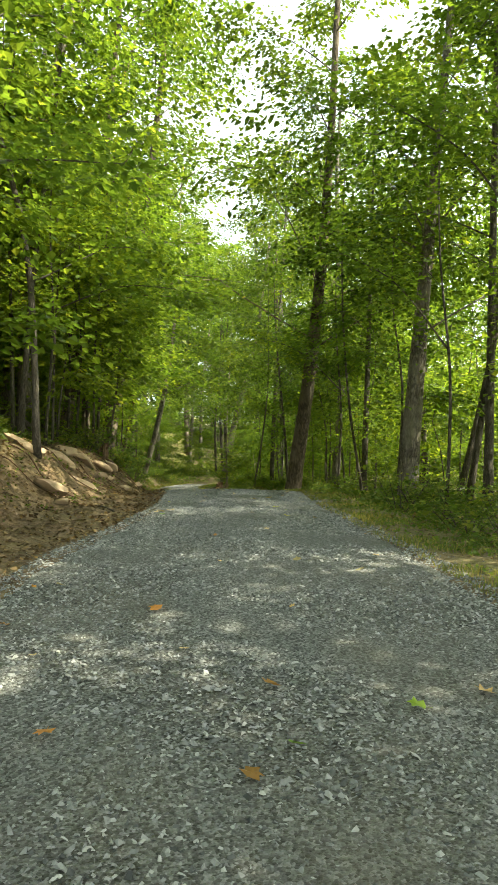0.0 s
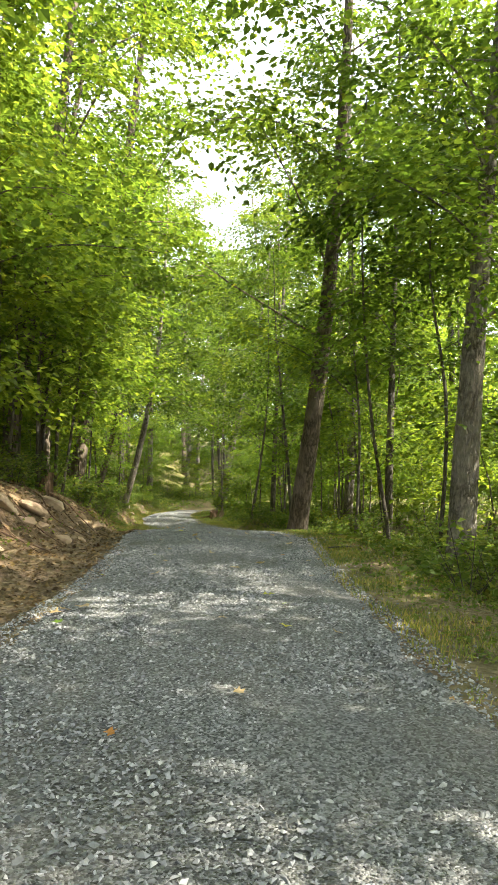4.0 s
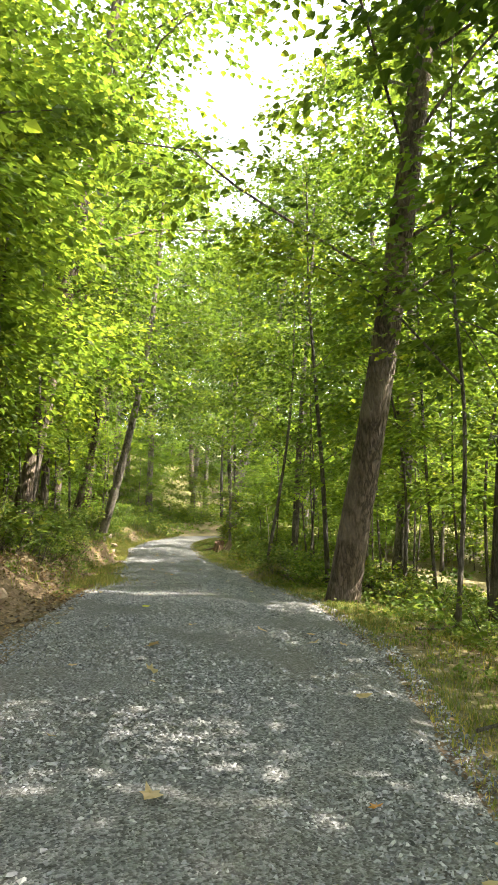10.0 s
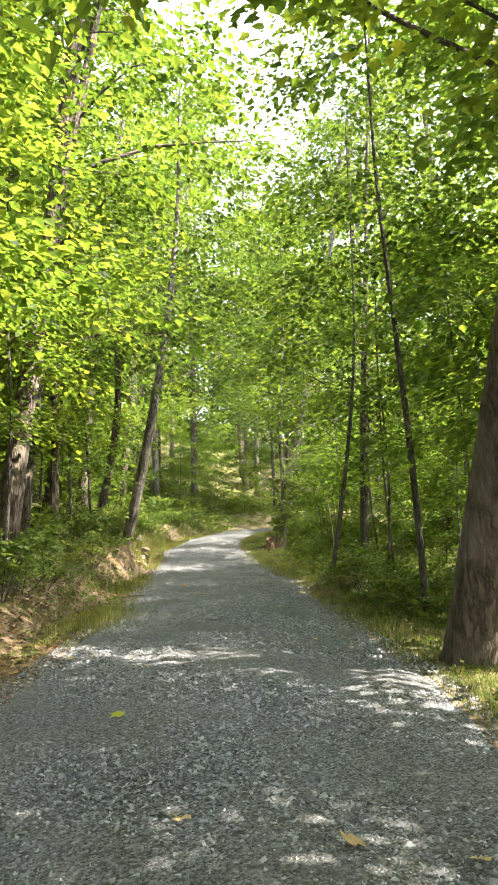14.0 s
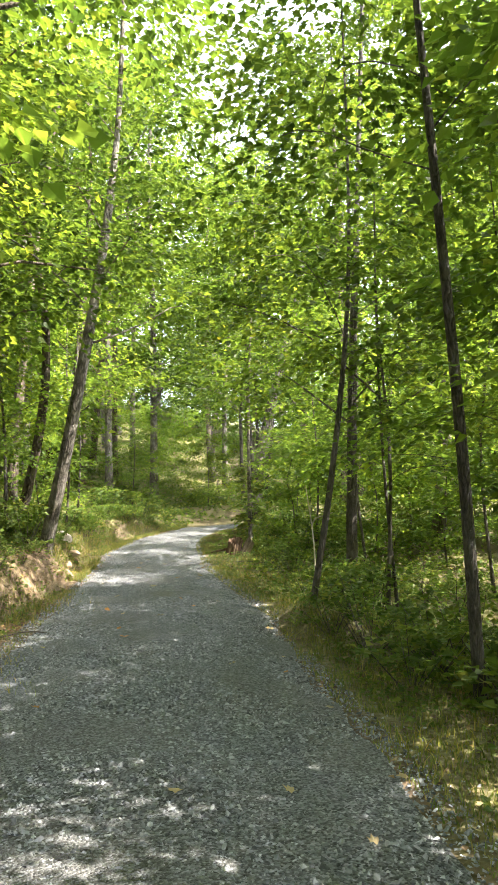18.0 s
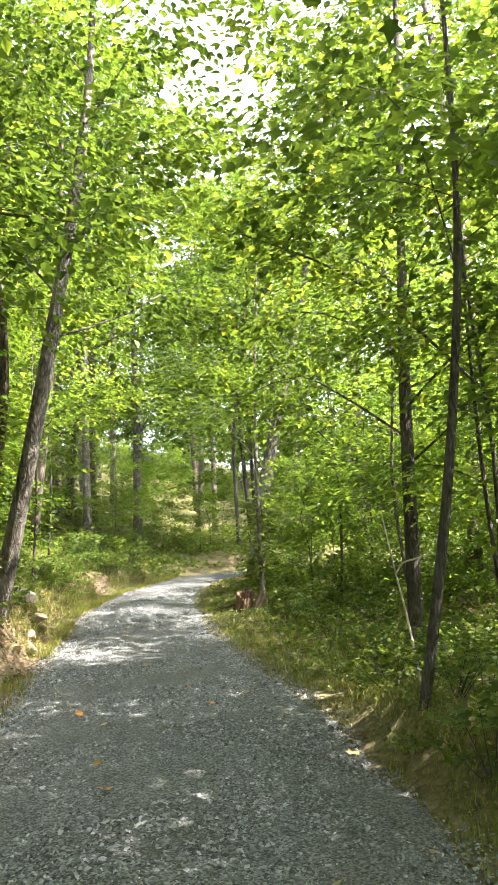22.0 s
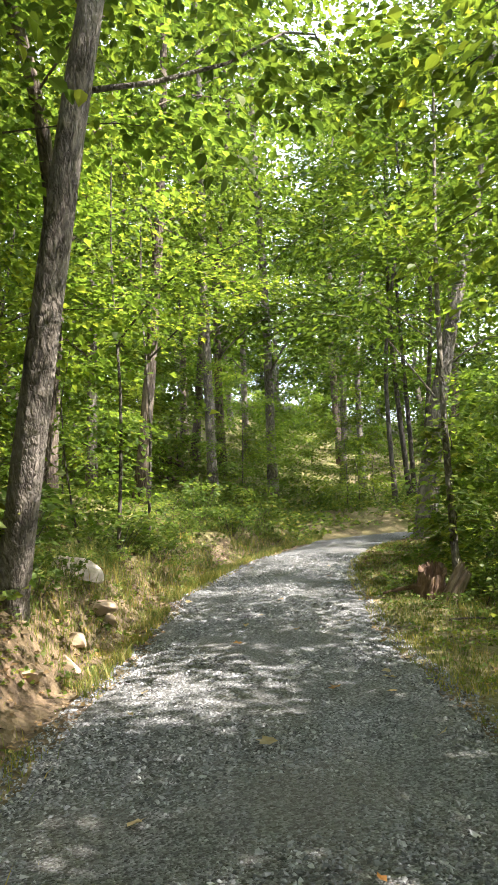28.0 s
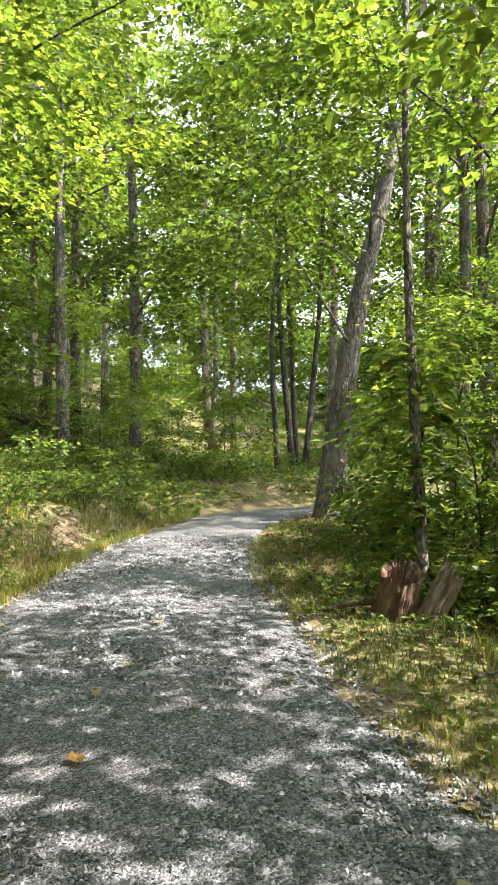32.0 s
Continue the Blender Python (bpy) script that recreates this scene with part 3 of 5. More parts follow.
GROUPS = {"sapling": "young understory trees", "pole": "thin forest trees", "tall": "tall forest trees", "far": "distant forest trees", "brush": "leafy understory trees", "timber": "tall timber trees"}


def grow(kind, x, y, size=1.0, lean=(0.0, 0.0)):
    """One tree of a kind, turned so that no leaf hangs into the walked space; False where none fits."""
    n = sum(1 for k in KINDS if k[0] == kind)
    made = KINDS[kind, int(rng.integers(n))]
    z = place(x, y) - 0.06
    for _ in range(8):
        m = pose(x, y, z, -lean[1], lean[0], 0) @ pose(0, 0, 0, 0, 0, rng.uniform(0, 360))
        c = made["points"] * size @ np.array(m.to_3x3()).T + (x, y, z)
        l, r = edges(c[:, 1])
        low_leaf = (c[:, 0] > l - 0.1) & (c[:, 0] < r + 0.1) & (c[:, 2] < level(c[:, 1]) + 3.2) & (c[:, 1] < 52)
        if low_leaf.sum() == 0:
            break
    else:
        return False
    ob = plant(made, x, y, LABELS[kind], "tree", GROUPS[kind], m)
    ob.scale = (size, size, size)
    return True


# trees that stand beside the track, placed one by one: trunk points, radius
HERO = [
    ("old oak with deeply furrowed bark leaning over the track edge", [(1.75, 25.05, 1.4), (1.95, 24.57, 3.0), (2.18, 23.95, 5.0), (2.36, 23.32, 7.0), (2.49, 22.66, 9.0), (2.57, 22.0, 11.0), (2.7, 21.1, 15.0), (2.9, 20.7, 21.0)], 0.255, BARK, 0.34, 4.6, 20, 44, 14, 0.145),
    ("straight tall oak with pale sunlit bark beside the track", [(3.83, 17.34, 1.1), (3.96, 17.34, 3.0), (4.13, 17.34, 5.0), (4.32, 17.34, 7.0), (4.52, 17.34, 9.0), (5.0, 17.3, 14.0), (5.5, 17.3, 21.0)], 0.23, BARK_GREY, 0.34, 4.6, 17, 40, 14, 0.14),
    ("slanting slim tree with mottled grey-brown bark leaning towards the track", [(-4.8, 38.3, 1.9), (-4.73, 38.09, 2.25), (-4.14, 37.53, 4.25), (-3.71, 37.33, 6.25), (-3.42, 37.49, 8.25), (-3.28, 37.9, 10.25), (-3.2, 38.2, 12.25), (-3.1, 38.6, 18.0)], 0.16, BARK_GREY, 0.42, 3.8, 15, 32, 14, 0.135),
    ("stout old tree with grey bark at the bend of the track", [(-0.97, 50.8, 1.9), (-0.76, 50.86, 3.5), (-0.51, 50.89, 5.0), (-0.1, 50.9, 7.0), (0.41, 50.96, 9.0), (1.1, 51.0, 12.0), (2.0, 51.1, 19.0)], 0.28, BARK_GREY, 0.36, 4.0, 13, 30, 14, 0.13),
    ("crooked dark tree bending away from the track", [(-7.0, 42.4, 1.9), (-6.23, 41.75, 4.2), (-5.76, 41.16, 6.2), (-5.63, 40.52, 8.2), (-6.0, 39.8, 10.2), (-7.04, 38.97, 12.2), (-8.6, 38.2, 15.0)], 0.14, BARK, 0.5, 3.4, 12, 30, 14, 0.135),
    ("slender dark sapling behind the leaning oak", [(1.9, 28.5, 1.3), (1.72, 28.15, 3.6), (1.5, 27.78, 5.6), (1.3, 27.5, 7.6), (1.2, 27.3, 10.0)], 0.055, BARK_THIN, 0.5, 1.7, 14, 22, 13, 0.09),
    ("straight dark young tree in the undergrowth", [(1.62, 37.5, 1.1), (1.68, 37.65, 3.5), (1.74, 37.77, 5.5), (1.84, 37.89, 7.5), (1.95, 38.03, 9.5), (2.2, 38.3, 14.5), (2.5, 38.6, 20.0)], 0.115, BARK_THIN, 0.2, 3.7, 20, 32, 13, 0.145),
    ("thin young tree leaning away from the track edge", [(0.62, 32.2, 1.5), (0.94, 32.05, 3.5), (1.17, 32.09, 5.5), (1.24, 32.22, 7.5), (1.2, 32.4, 11.0)], 0.048, BARK_THIN, 0.4, 1.9, 14, 22, 13, 0.1),
    ("dark trunk with a round burl on the bank top", [(-6.5, 37.3, 2.0), (-6.5, 37.4, 5.2), (-6.45, 37.5, 9.0), (-6.3, 37.5, 18.0)], 0.15, BARK, 0.4, 3.8, 14, 30, 13, 0.15),
    ("thin young tree with pale mottled stem behind the stump", [(-0.64, 43.37, 1.5), (-0.68, 43.48, 3.5), (-0.69, 43.58, 5.0), (-0.65, 43.7, 7.0), (-0.55, 43.8, 9.0), (-0.45, 43.9, 11.5)], 0.06, BARK_GREY, 0.42, 2.4, 12, 22, 13, 0.11),
    ("dark straight young tree on the low verge", [(3.96, 24.25, 1.2), (4.02, 24.0, 4.0), (4.07, 23.7, 7.0), (4.11, 23.4, 10.0), (4.15, 23.0, 14.5)], 0.105, BARK_THIN, 0.38, 2.6, 11, 24, 13, 0.12),
    ("thin curved sapling with a bowed stem on the verge", [(3.48, 21.24, 1.2), (3.38, 21.1, 1.9), (3.25, 20.98, 2.6), (2.99, 20.61, 4.0), (2.76, 20.1, 6.0), (2.64, 19.5, 8.0), (2.64, 18.9, 10.0)], 0.05, BARK_THIN, 0.36, 1.9, 11, 18, 13, 0.11),
    ("thick dark oak trunk on the slope above the bank", [(-8.66, 30.9, 3.0), (-8.6, 30.9, 6.0), (-8.5, 30.9, 10.0), (-8.2, 30.8, 22.0)], 0.36, BARK, 0.42, 4.2, 12, 30, 13, 0.16),
    ("pale grey trunk on the slope above the bank", [(-7.9, 25.6, 2.2), (-7.75, 25.6, 5.0), (-7.6, 25.6, 9.0), (-7.2, 25.5, 20.0)], 0.27, BARK_GREY, 0.42, 4.0, 12, 30, 13, 0.15),
]
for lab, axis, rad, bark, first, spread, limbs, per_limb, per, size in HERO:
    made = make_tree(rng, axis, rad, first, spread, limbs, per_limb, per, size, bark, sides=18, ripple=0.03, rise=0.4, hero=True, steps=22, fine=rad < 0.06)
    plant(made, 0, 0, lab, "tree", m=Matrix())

# young trees with one long limb hanging over the track: foot, end of the limb
OVER = [((2.9, 22.3), (0.5, 21.2, 4.3)), ((-4.1, 16.2), (-0.7, 14.5, 4.0)), ((3.4, 29.0), (1.7, 28.9, 5.4)), ((1.9, 34.3), (-0.9, 33.0, 4.7)), ((-4.3, 7.8), (-1.0, 6.4, 3.6)), ((3.6, 9.0), (1.5, 8.0, 4.9)), ((-4.6, 29.5), (-2.2, 28.4, 5.2)), ((1.2, 44.6), (-1.4, 43.0, 5.3)), ((-6.3, 46.2), (-3.4, 44.6, 5.0)), ((-5.9, 43.6), (-3.1, 41.6, 4.9)), ((3.7, 13.6), (1.6, 12.4, 4.3)), ((-4.4, 20.6), (-1.4, 19.2, 4.9))]
for (x, y), (ex, ey, eh) in OVER:
    z = place(x, y)
    end = np.array([ex, ey, float(level(ey)) + eh])
    top = [(x, y, z - 0.05), (x + 0.1, y, z + 2.5), (x - 0.05, y + 0.1, z + 5), (x, y + 0.2, z + 8)]
    made = make_tree(rng, top, 0.036, 0.45, 1.6, 8, 14, 12, 0.1, BARK_THIN, hero=True, sides=8, fine=True, leafy=MAPLE_BRIGHTENED)
    root = np.array([x + 0.05, y, z + eh * 0.72])
    mid = root * 0.5 + end * 0.5 + (0, 0, 0.35)
    line = spline([root, mid, end], 10)
    w = rng.uniform(0.3, 1.0, 60)
    at = np.stack([np.interp(w, np.linspace(0, 1, 10), line[:, c]) for c in range(3)], 1)
    way = unit(unit(end - root) + rng.normal(0, 0.8, (60, 3)) * (1, 1, 0.3))
    cv, cf = sprays(rng, at + rng.normal(0, 0.16, (60, 3)), way, rng.uniform(0.4, 0.8, 60), 11, 0.095, fine=True)
    ob = plant(made, 0, 0, "young maple with a leafy limb hanging over the track", "tree", "maples over the track", Matrix())
    child("limb", mesh_of("limb", *tube(line, np.linspace(0.022, 0.005, 10), 6), BARK_THIN, True), ob)
    child("crown", mesh_of("crown", cv, cf, MAPLE_BRIGHTENED), ob)

STANDING = [
    # right-hand trees below y 12: added to shade the track, trunks out of view
    ("tall", -5.6, 20.0, 0.9, (3, 0)), ("tall", -5.7, 28.6, 0.9, (3, 0)), ("tall", -5.4, 12.0, 0.9, (3, 0)), ("tall", 6.5, 11.5, 1.0, (0, 0)),
    ("tall", 5.2, -0.8, 0.95, (0, 0)), ("tall", 7.6, 0.6, 1.0, (0, 0)), ("pole", 5.6, 3.0, 1.0, (0, 0)),  ("tall", 6.4, 2.0, 1.0, (0, 0)), ("tall", -5.6, 24.2, 0.85, (5, 0)),
    # the pole at x 7.2 is added to shade the track's left half
    ("pole", 7.2, 28.9, 1.1, (0, 0)), ("sapling", 3.0, 26.3, 0.9, (-1, 0)), 
    
    ("pole", 5.6, 19.5, 1.1, (8, 0)), ("pole", 5.3, 16.2, 1.1, (2, 0)), ("pole", 5.4, 18.0, 0.9, (6, 0)), ("timber", 4.15, 33.1, 0.85, (0, 0)),
    ("timber", -6.15, 34.0, 0.85, (8, 0)),
    ("sapling", -4.3, 24.8, 1.2, (3, 0)), ("sapling", -4.9, 23.0, 1.1, (2, 0)), ("sapling", -4.6, 24.0, 1.15, (2, 0)), ("pole", -5.0, 27.0, 0.8, (2, 0)),
    ("timber", -8.0, 58.0, 1.05, (0, 0)), ("timber", -6.57, 62.0, 1.15, (0, 0)), ("timber", -9.1, 64.0, 1.0, (1, 0)), ("timber", -3.55, 71.6, 1.0, (1, 0)), ("timber", -4.9, 76.0, 1.05, (1, 0)), ("timber", -9.9, 73.0, 1.1, (0, 0)), ("timber", -10.9, 66.0, 1.0, (4, 0)),
    ("pole", -1.74, 60.0, 1.3, (0, 0)), ("pole", -1.2, 61.8, 1.2, (0, 0)), ("pole", -0.8, 62.6, 1.2, (3, 0)), ("pole", -1.0, 63.4, 1.1, (-2, 0)), ("timber", 3.04, 56.6, 0.95, (0, 0)), ("timber", 3.5, 60.3, 0.9, (0, 0)), ("sapling", -6.0, 53.5, 0.6, (2, 0)), ("timber", -10.2, 52.5, 0.9, (0, 0)),
    ("tall", -5.5, 82.0, 1.15, (0, 0)), ("tall", 1.6, 80.0, 1.15, (0, 0)), ("tall", -12.4, 69.5, 1.1, (0, 0)), ("tall", -5.5, 31.5, 1.0, (6, 0)), ("tall", -8.6, 46.5, 1.0, (6, 0)), ("tall", 5.6, 63.0, 1.05, (0, 0)), ("tall", 2.6, 52.2, 0.95, (0, 0)), ("tall", 5.8, 50.0, 0.95, (0, 0)), ("tall", 7.2, 54.8, 1.0, (0, 0)), ("tall", 4.4, 64.5, 1.0, (0, 0)), ("tall", -8.2, 51.0, 0.95, (4, 0)),
]
for kind, x, y, size, lean in STANDING:
    for s in (1.0, 0.8, 0.65):
        if grow(kind, x, y, size * s, lean):
            break

# the wood on both sides
taken = [(x, y) for _, x, y, *_ in STANDING] + [h[1][0][:2] for h in HERO]


def spot(x0, x1, y0, y1, clear, gap):
    x, y = rng.uniform(x0, x1), rng.uniform(y0, y1)
    l, r = edges(y)
    if y < 53 and l - clear < x < r + clear or y >= 50 and float(bend_gap(np.array([x]), np.array([y]))[0]) < clear + 1:
        return None
    if any((x - a) ** 2 + (y - b) ** 2 < gap * gap for a, b in taken):
        return None
    return x, y


def scatter(kind, count, x0, x1, y0, y1, clear, gap, lo=0.8, hi=1.15):
    made = tries = 0
    while made < count and tries < count * 40:
        tries += 1
        xy = spot(x0, x1, y0, y1, clear, gap)
        if xy and kind in ("tall", "pole") and sunny(*xy):
            continue
        if xy and grow(kind, *xy, rng.uniform(lo, hi), (rng.normal(0, 3), rng.normal(0, 3))):
            taken.append(xy)
            made += 1


# gaps in the canopy on the sunny side
GAPS = ((2, 14, 16.5, 19.5), (2, 14, 35, 43), (2, 13, 3.0, 7.0), (3, 9, 12.5, 15.0), (2, 14, 27.5, 34.0), (3.5, 13, 20.5, 24.5), (2, 12, 46, 48))


def sunny(x, y):
    return any(a < x < b and c < y < d for a, b, c, d in GAPS)


# talls right of the start, added out of view to shade the track
scatter("tall", 6, 4, 14, -12, 9, 3.4, 2.8)
scatter("tall", 2, 8, 15, 9, 45, 3.4, 4.0)
scatter("tall", 11, -15, -5.5, -6, 44, 3.2, 2.9)
scatter("timber", 4, -14, -7, 46, 62, 2.5, 3.0)
# unseen poles on that side deepen the shade over the start
scatter("pole", 5, 4, 12, -6, 12, 2.6, 1.8)
scatter("pole", 19, -11, -3, 6, 44, 2.2, 2.2)
scatter("pole", 5, 4, 13, 10, 62, 2.8, 3.0)
scatter("sapling", 18, -10, -3, 6, 26, 3.3, 1.2)
scatter("sapling", 20, -10, -3, 26, 44, 1.8, 1.2)
scatter("sapling", 24, 0, 9, 6, 60, 1.5, 1.3)
scatter("brush", 22, -13, -4, 10, 27, 2.6, 1.5, 0.6, 1.1)
scatter("brush", 26, -13, -3, 27, 44, 1.9, 1.4, 0.6, 1.2)
scatter("sapling", 12, -9, -3.4, 16, 32, 2.0, 0.9, 0.9, 1.3)
scatter("brush", 9, -15, -9, 44, 64, 1.9, 1.5, 0.7, 1.1)
scatter("brush", 26, 0, 13, 10, 62, 2.4, 1.8, 0.5, 1.0)
scatter("brush", 14, 0, 10, 43, 54, 1.6, 1.2, 0.45, 0.9)
scatter("brush", 12, -10, 6, 57, 70, 1.5, 1.5, 0.4, 0.8)


def far_woods(name, label, spots):
    """Trees too far and too many to count, as one mesh of leaves and one of wood."""
    cv, cf, wv, wf, ca, wa = [], [], [], [], 0, 0
    for pick, x, y, size, turn in spots:
        c, s = math.cos(turn), math.sin(turn)
        rot = np.array([[c, -s, 0], [s, c, 0], [0, 0, 1]]) * size
        at = np.array([x, y, place(x, y) - 0.1])
        v, f = FAR[pick]["crown"]
        cv.append(v @ rot.T + at)
        cf.append(f + ca)
        ca += len(v)
        v, f = FAR[pick]["wood"]
        wv.append(v @ rot.T + at)
        wf += [[i + wa for i in q] for q in f]
        wa += len(v)
    ob = tagged(new(name), label, "trees", kind="stuff")
    child("crown", mesh_of("crown", np.concatenate(cv), np.concatenate(cf), MAPLE_BRIGHTENED), ob)
    child("trunk", mesh_of("trunk", np.concatenate(wv), wf, BARK_GREY), ob)


def far_spots(count, x0, x1, y0, y1, gap, picks, lo=0.8, hi=1.2):
    got = []
    for _ in range(count * 30):
        xy = spot(x0, x1, y0, y1, 4.5, gap)
        if xy:
            taken.append(xy)
            got.append((int(rng.choice(picks)), *xy, rng.uniform(lo, hi), rng.uniform(0, 6.28)))
            if len(got) == count:
                break
    return got


far_woods("far_woods", "dense green broadleaf woods beyond the bend", far_spots(16, 9, 28, 60, 110, 3.0, (0, 1, 2)) + far_spots(7, -22, -9, 66, 90, 3.0, (5, 6)) + far_spots(24, -24, -3, 64, 92, 2.6, (3, 4), 0.35, 0.6) + far_spots(8, -8, 5, 70, 90, 2.0, (3, 4), 0.2, 0.4) + far_spots(24, -30, 4, 86, 116, 3.5, (0, 1, 2)) + far_spots(34, 3, 24, 60, 90, 2.0, (3, 4)) + far_spots(34, -28, 8, 84, 112, 2.4, (3, 4), 0.7, 1.1))
far_woods("far_woods", "dense green broadleaf woods up the slope", far_spots(34, -30, -13, 4, 62, 3.0, (0, 1, 2)) + far_spots(50, -24, -12, 10, 62, 1.7, (3, 4)))
far_woods("far_woods", "dense green broadleaf woods on the low side", far_spots(6, 25, 38, 0, 60, 6.0, (0, 1, 2)) + far_spots(46, 11, 24, 10, 62, 1.8, (3, 4)))
# never in view; added behind the start so less light comes in
far_woods("far_woods", "unseen broadleaf woods added behind the start to close in the light", far_spots(10, -14, 14, -26, -5, 4.0, (0, 1, 2)))

# ---- undergrowth ----
SHRUBS = []
for i in range(5):
    n = 14
    a = rng.uniform(0, 6.28, n)
    st = np.stack([np.cos(a) * rng.uniform(0.02, 0.35, n), np.sin(a) * rng.uniform(0.02, 0.35, n), rng.uniform(0.1, 0.55, n)], 1)
    wy = unit(np.stack([np.cos(a), np.sin(a), rng.uniform(0.3, 1.3, n)], 1))
    lv = sprays(rng, st, wy, rng.uniform(0.3, 0.55, n), 16, 0.07 + 0.009 * i, tilt=0.45)
    stems = joined([tube([(0.3 * p[0], 0.3 * p[1], -0.05), p + w * 0.35], [0.008, 0.003], 3) for p, w in zip(st[:8], wy[:8])])
    SHRUBS.append((mesh_of("foliage", *lv, SHRUB), mesh_of("stem", *stems, BARK_THIN)))


def shrub(x, y, size, z=None):
    fo, st = SHRUBS[int(rng.integers(5))]
    ob = tagged(new("shrub"), "low leafy green shrub on the forest floor", "shrub", "shrubs along the track")
    child("foliage", fo, ob)
    child("stem", st, ob)
    ob.matrix_basis = pose(x, y, place(x, y), 0, 0, rng.uniform(0, 360)) @ Matrix.Diagonal((size, size, size * rng.uniform(0.8, 1.15), 1))


placed = 0
while placed < 168:
    y = rng.uniform(8, 54)
    l, r = edges(y)
    if rng.random() < 0.45:
        lo = 1.0 if y < 36 else 1.5
        x = r + lo + 0.3 + rng.exponential(1.5)
    else:
        lo = float(np.interp(y, FOOT[:, 0], FOOT[:, 2])) - 0.1 if y < 26 else 1.1
        x = l - lo - rng.exponential(1.6)
    if x > -2.6 and y > 50 or abs(x) > 11 or (x + 0.9) ** 2 + (y - 42.4) ** 2 < 0.8 or (x + 5.1) ** 2 + (y - 41.1) ** 2 < 0.9:
        continue
    shrub(x, y, rng.uniform(0.5, 1.1) if x > l else rng.uniform(0.6, 1.3))
    placed += 1

for x, y, size in ((0.85, 31.0, 0.8), (1.2, 30.4, 0.95), (0.95, 32.3, 0.8), (1.7, 29.6, 1.0), (1.4, 28.9, 0.7), (2.2, 28.2, 1.1), (0.65, 33.6, 0.7), (1.35, 31.2, 0.9), (1.9, 30.2, 0.9), (2.0, 29.4, 1.0), (2.3, 28.6, 0.9), (2.6, 27.6, 1.0), (2.5, 26.6, 0.8), (1.3, 33.0, 0.8), (1.0, 34.8, 0.9), (2.9, 25.4, 0.8), (-4.1, 27.6, 1.1), (-4.4, 26.6, 1.2),
                   (-0.35, 42.9, 0.8), (-1.35, 43.0, 0.6), (-0.2, 42.3, 0.6), (-0.75, 42.05, 0.35), (-1.5, 42.6, 0.35), (0.3, 41.8, 0.8), (0.6, 43.2, 0.9), (-2.7, 56.1, 0.4), (-2.1, 56.5, 0.35), (-1.4, 56.8, 0.45), (-3.2, 55.9, 0.35), (-5.35, 47.3, 0.35), (-0.6, 57.0, 0.4), (0.5, 31.75, 0.3), (0.75, 31.55, 0.35)):
    shrub(x, y, size)

for _ in range(30):
    y = rng.uniform(36, 55)
    shrub(float(edges(min(y, 50))[0]) - rng.uniform(1.1, 3.2), y, rng.uniform(0.5, 1.0))

for _ in range(72):
    y = rng.uniform(28, 51)
    shrub(float(edges(y)[0]) - rng.uniform(0.75, 1.9), y, rng.uniform(0.25, 0.6))



def shrub_mass(name, label, spots):
    """Many low shrubs, too far to tell apart, as one mesh of leaves."""
    vs, fs, at = [], [], 0
    for x, y, size in spots:
        me = SHRUBS[int(rng.integers(5))][0]
        v = np.empty(len(me.vertices) * 3, np.float32)
        me.vertices.foreach_get("co", v)
        f = np.empty(len(me.loops), np.int32)
        me.loops.foreach_get("vertex_index", f)
        t = rng.uniform(0, 6.28)
        v = v.reshape(-1, 3) @ np.array([[math.cos(t), math.sin(t), 0], [-math.sin(t), math.cos(t), 0], [0, 0, 1]]) * size + (x, y, place(x, y))
        vs.append(v)
        fs.append(f.reshape(-1, 3) + at)
        at += len(v)
    tagged(new(name, mesh_of(name, np.concatenate(vs), np.concatenate(fs), SHRUB)), label, "shrubs", kind="stuff")


def bend_spots(count, x0, x1, y0, y1, lo, hi):
    got = []
    while len(got) < count:
        x, y = rng.uniform(x0, x1), rng.uniform(y0, y1)
        if float(bend_gap(np.array([x]), np.array([y]))[0]) > 1.6 and not (-5.0 < x < -1.0 and y < 53.5):
            got.append((x, y, rng.uniform(lo, hi)))
    return got


shrub_mass("far_shrubs", "low green shrubs covering the slope beyond the bend", bend_spots(140, -13, 9, 51, 68, 0.35, 0.85) + bend_spots(45, -0.6, 8, 43.5, 53.5, 0.7, 1.3))

# ---- grass ----


def blades(x, y, z, height, width, rng, lean=0.45):
    n = len(x)
    a = rng.uniform(0, 6.28, n)
    root = np.stack([x, y, z], 1)
    side = np.stack([np.cos(a), np.sin(a), 0 * a], 1) * width[:, None]
    b = rng.uniform(0, 6.28, n)
    bend = np.stack([np.cos(b), np.sin(b), 0 * b], 1) * (height * rng.uniform(0.1, lean * 2, n))[:, None]
    mid = root + bend * 0.35 + np.stack([0 * x, 0 * x, height * 0.6], 1)
    tip = root + bend + np.stack([0 * x, 0 * x, height], 1)
    v = np.stack([root - side, root + side, mid + side * 0.6, mid - side * 0.6, tip], 1).reshape(-1, 3)
    k = np.arange(n)[:, None] * 5
    return v, np.concatenate([k + [0, 1, 2], k + [0, 2, 3], k + [3, 2, 4]])


def verge(n, side, y0, y1, d0, d1, h0, h1, patchy=0.0):
    y = rng.uniform(y0, y1, n)
    l, r = edges(y)
    d = d0 + (d1 - d0) * rng.random(n) ** 1.3
    x = r + d if side > 0 else l - d
    keep = wave(x, y, 1.9, 4) + 0.6 * wave(x, y, 5.0, 1) > patchy
    x, y = x[keep], y[keep]
    base = np.where(d[keep] < 0.12, np.maximum(land(x, y), road_height(x, y)), land(x, y))
    return blades(x, y, base - 0.01, rng.uniform(h0, h1, len(x)), rng.uniform(0.003, 0.007, len(x)), rng)


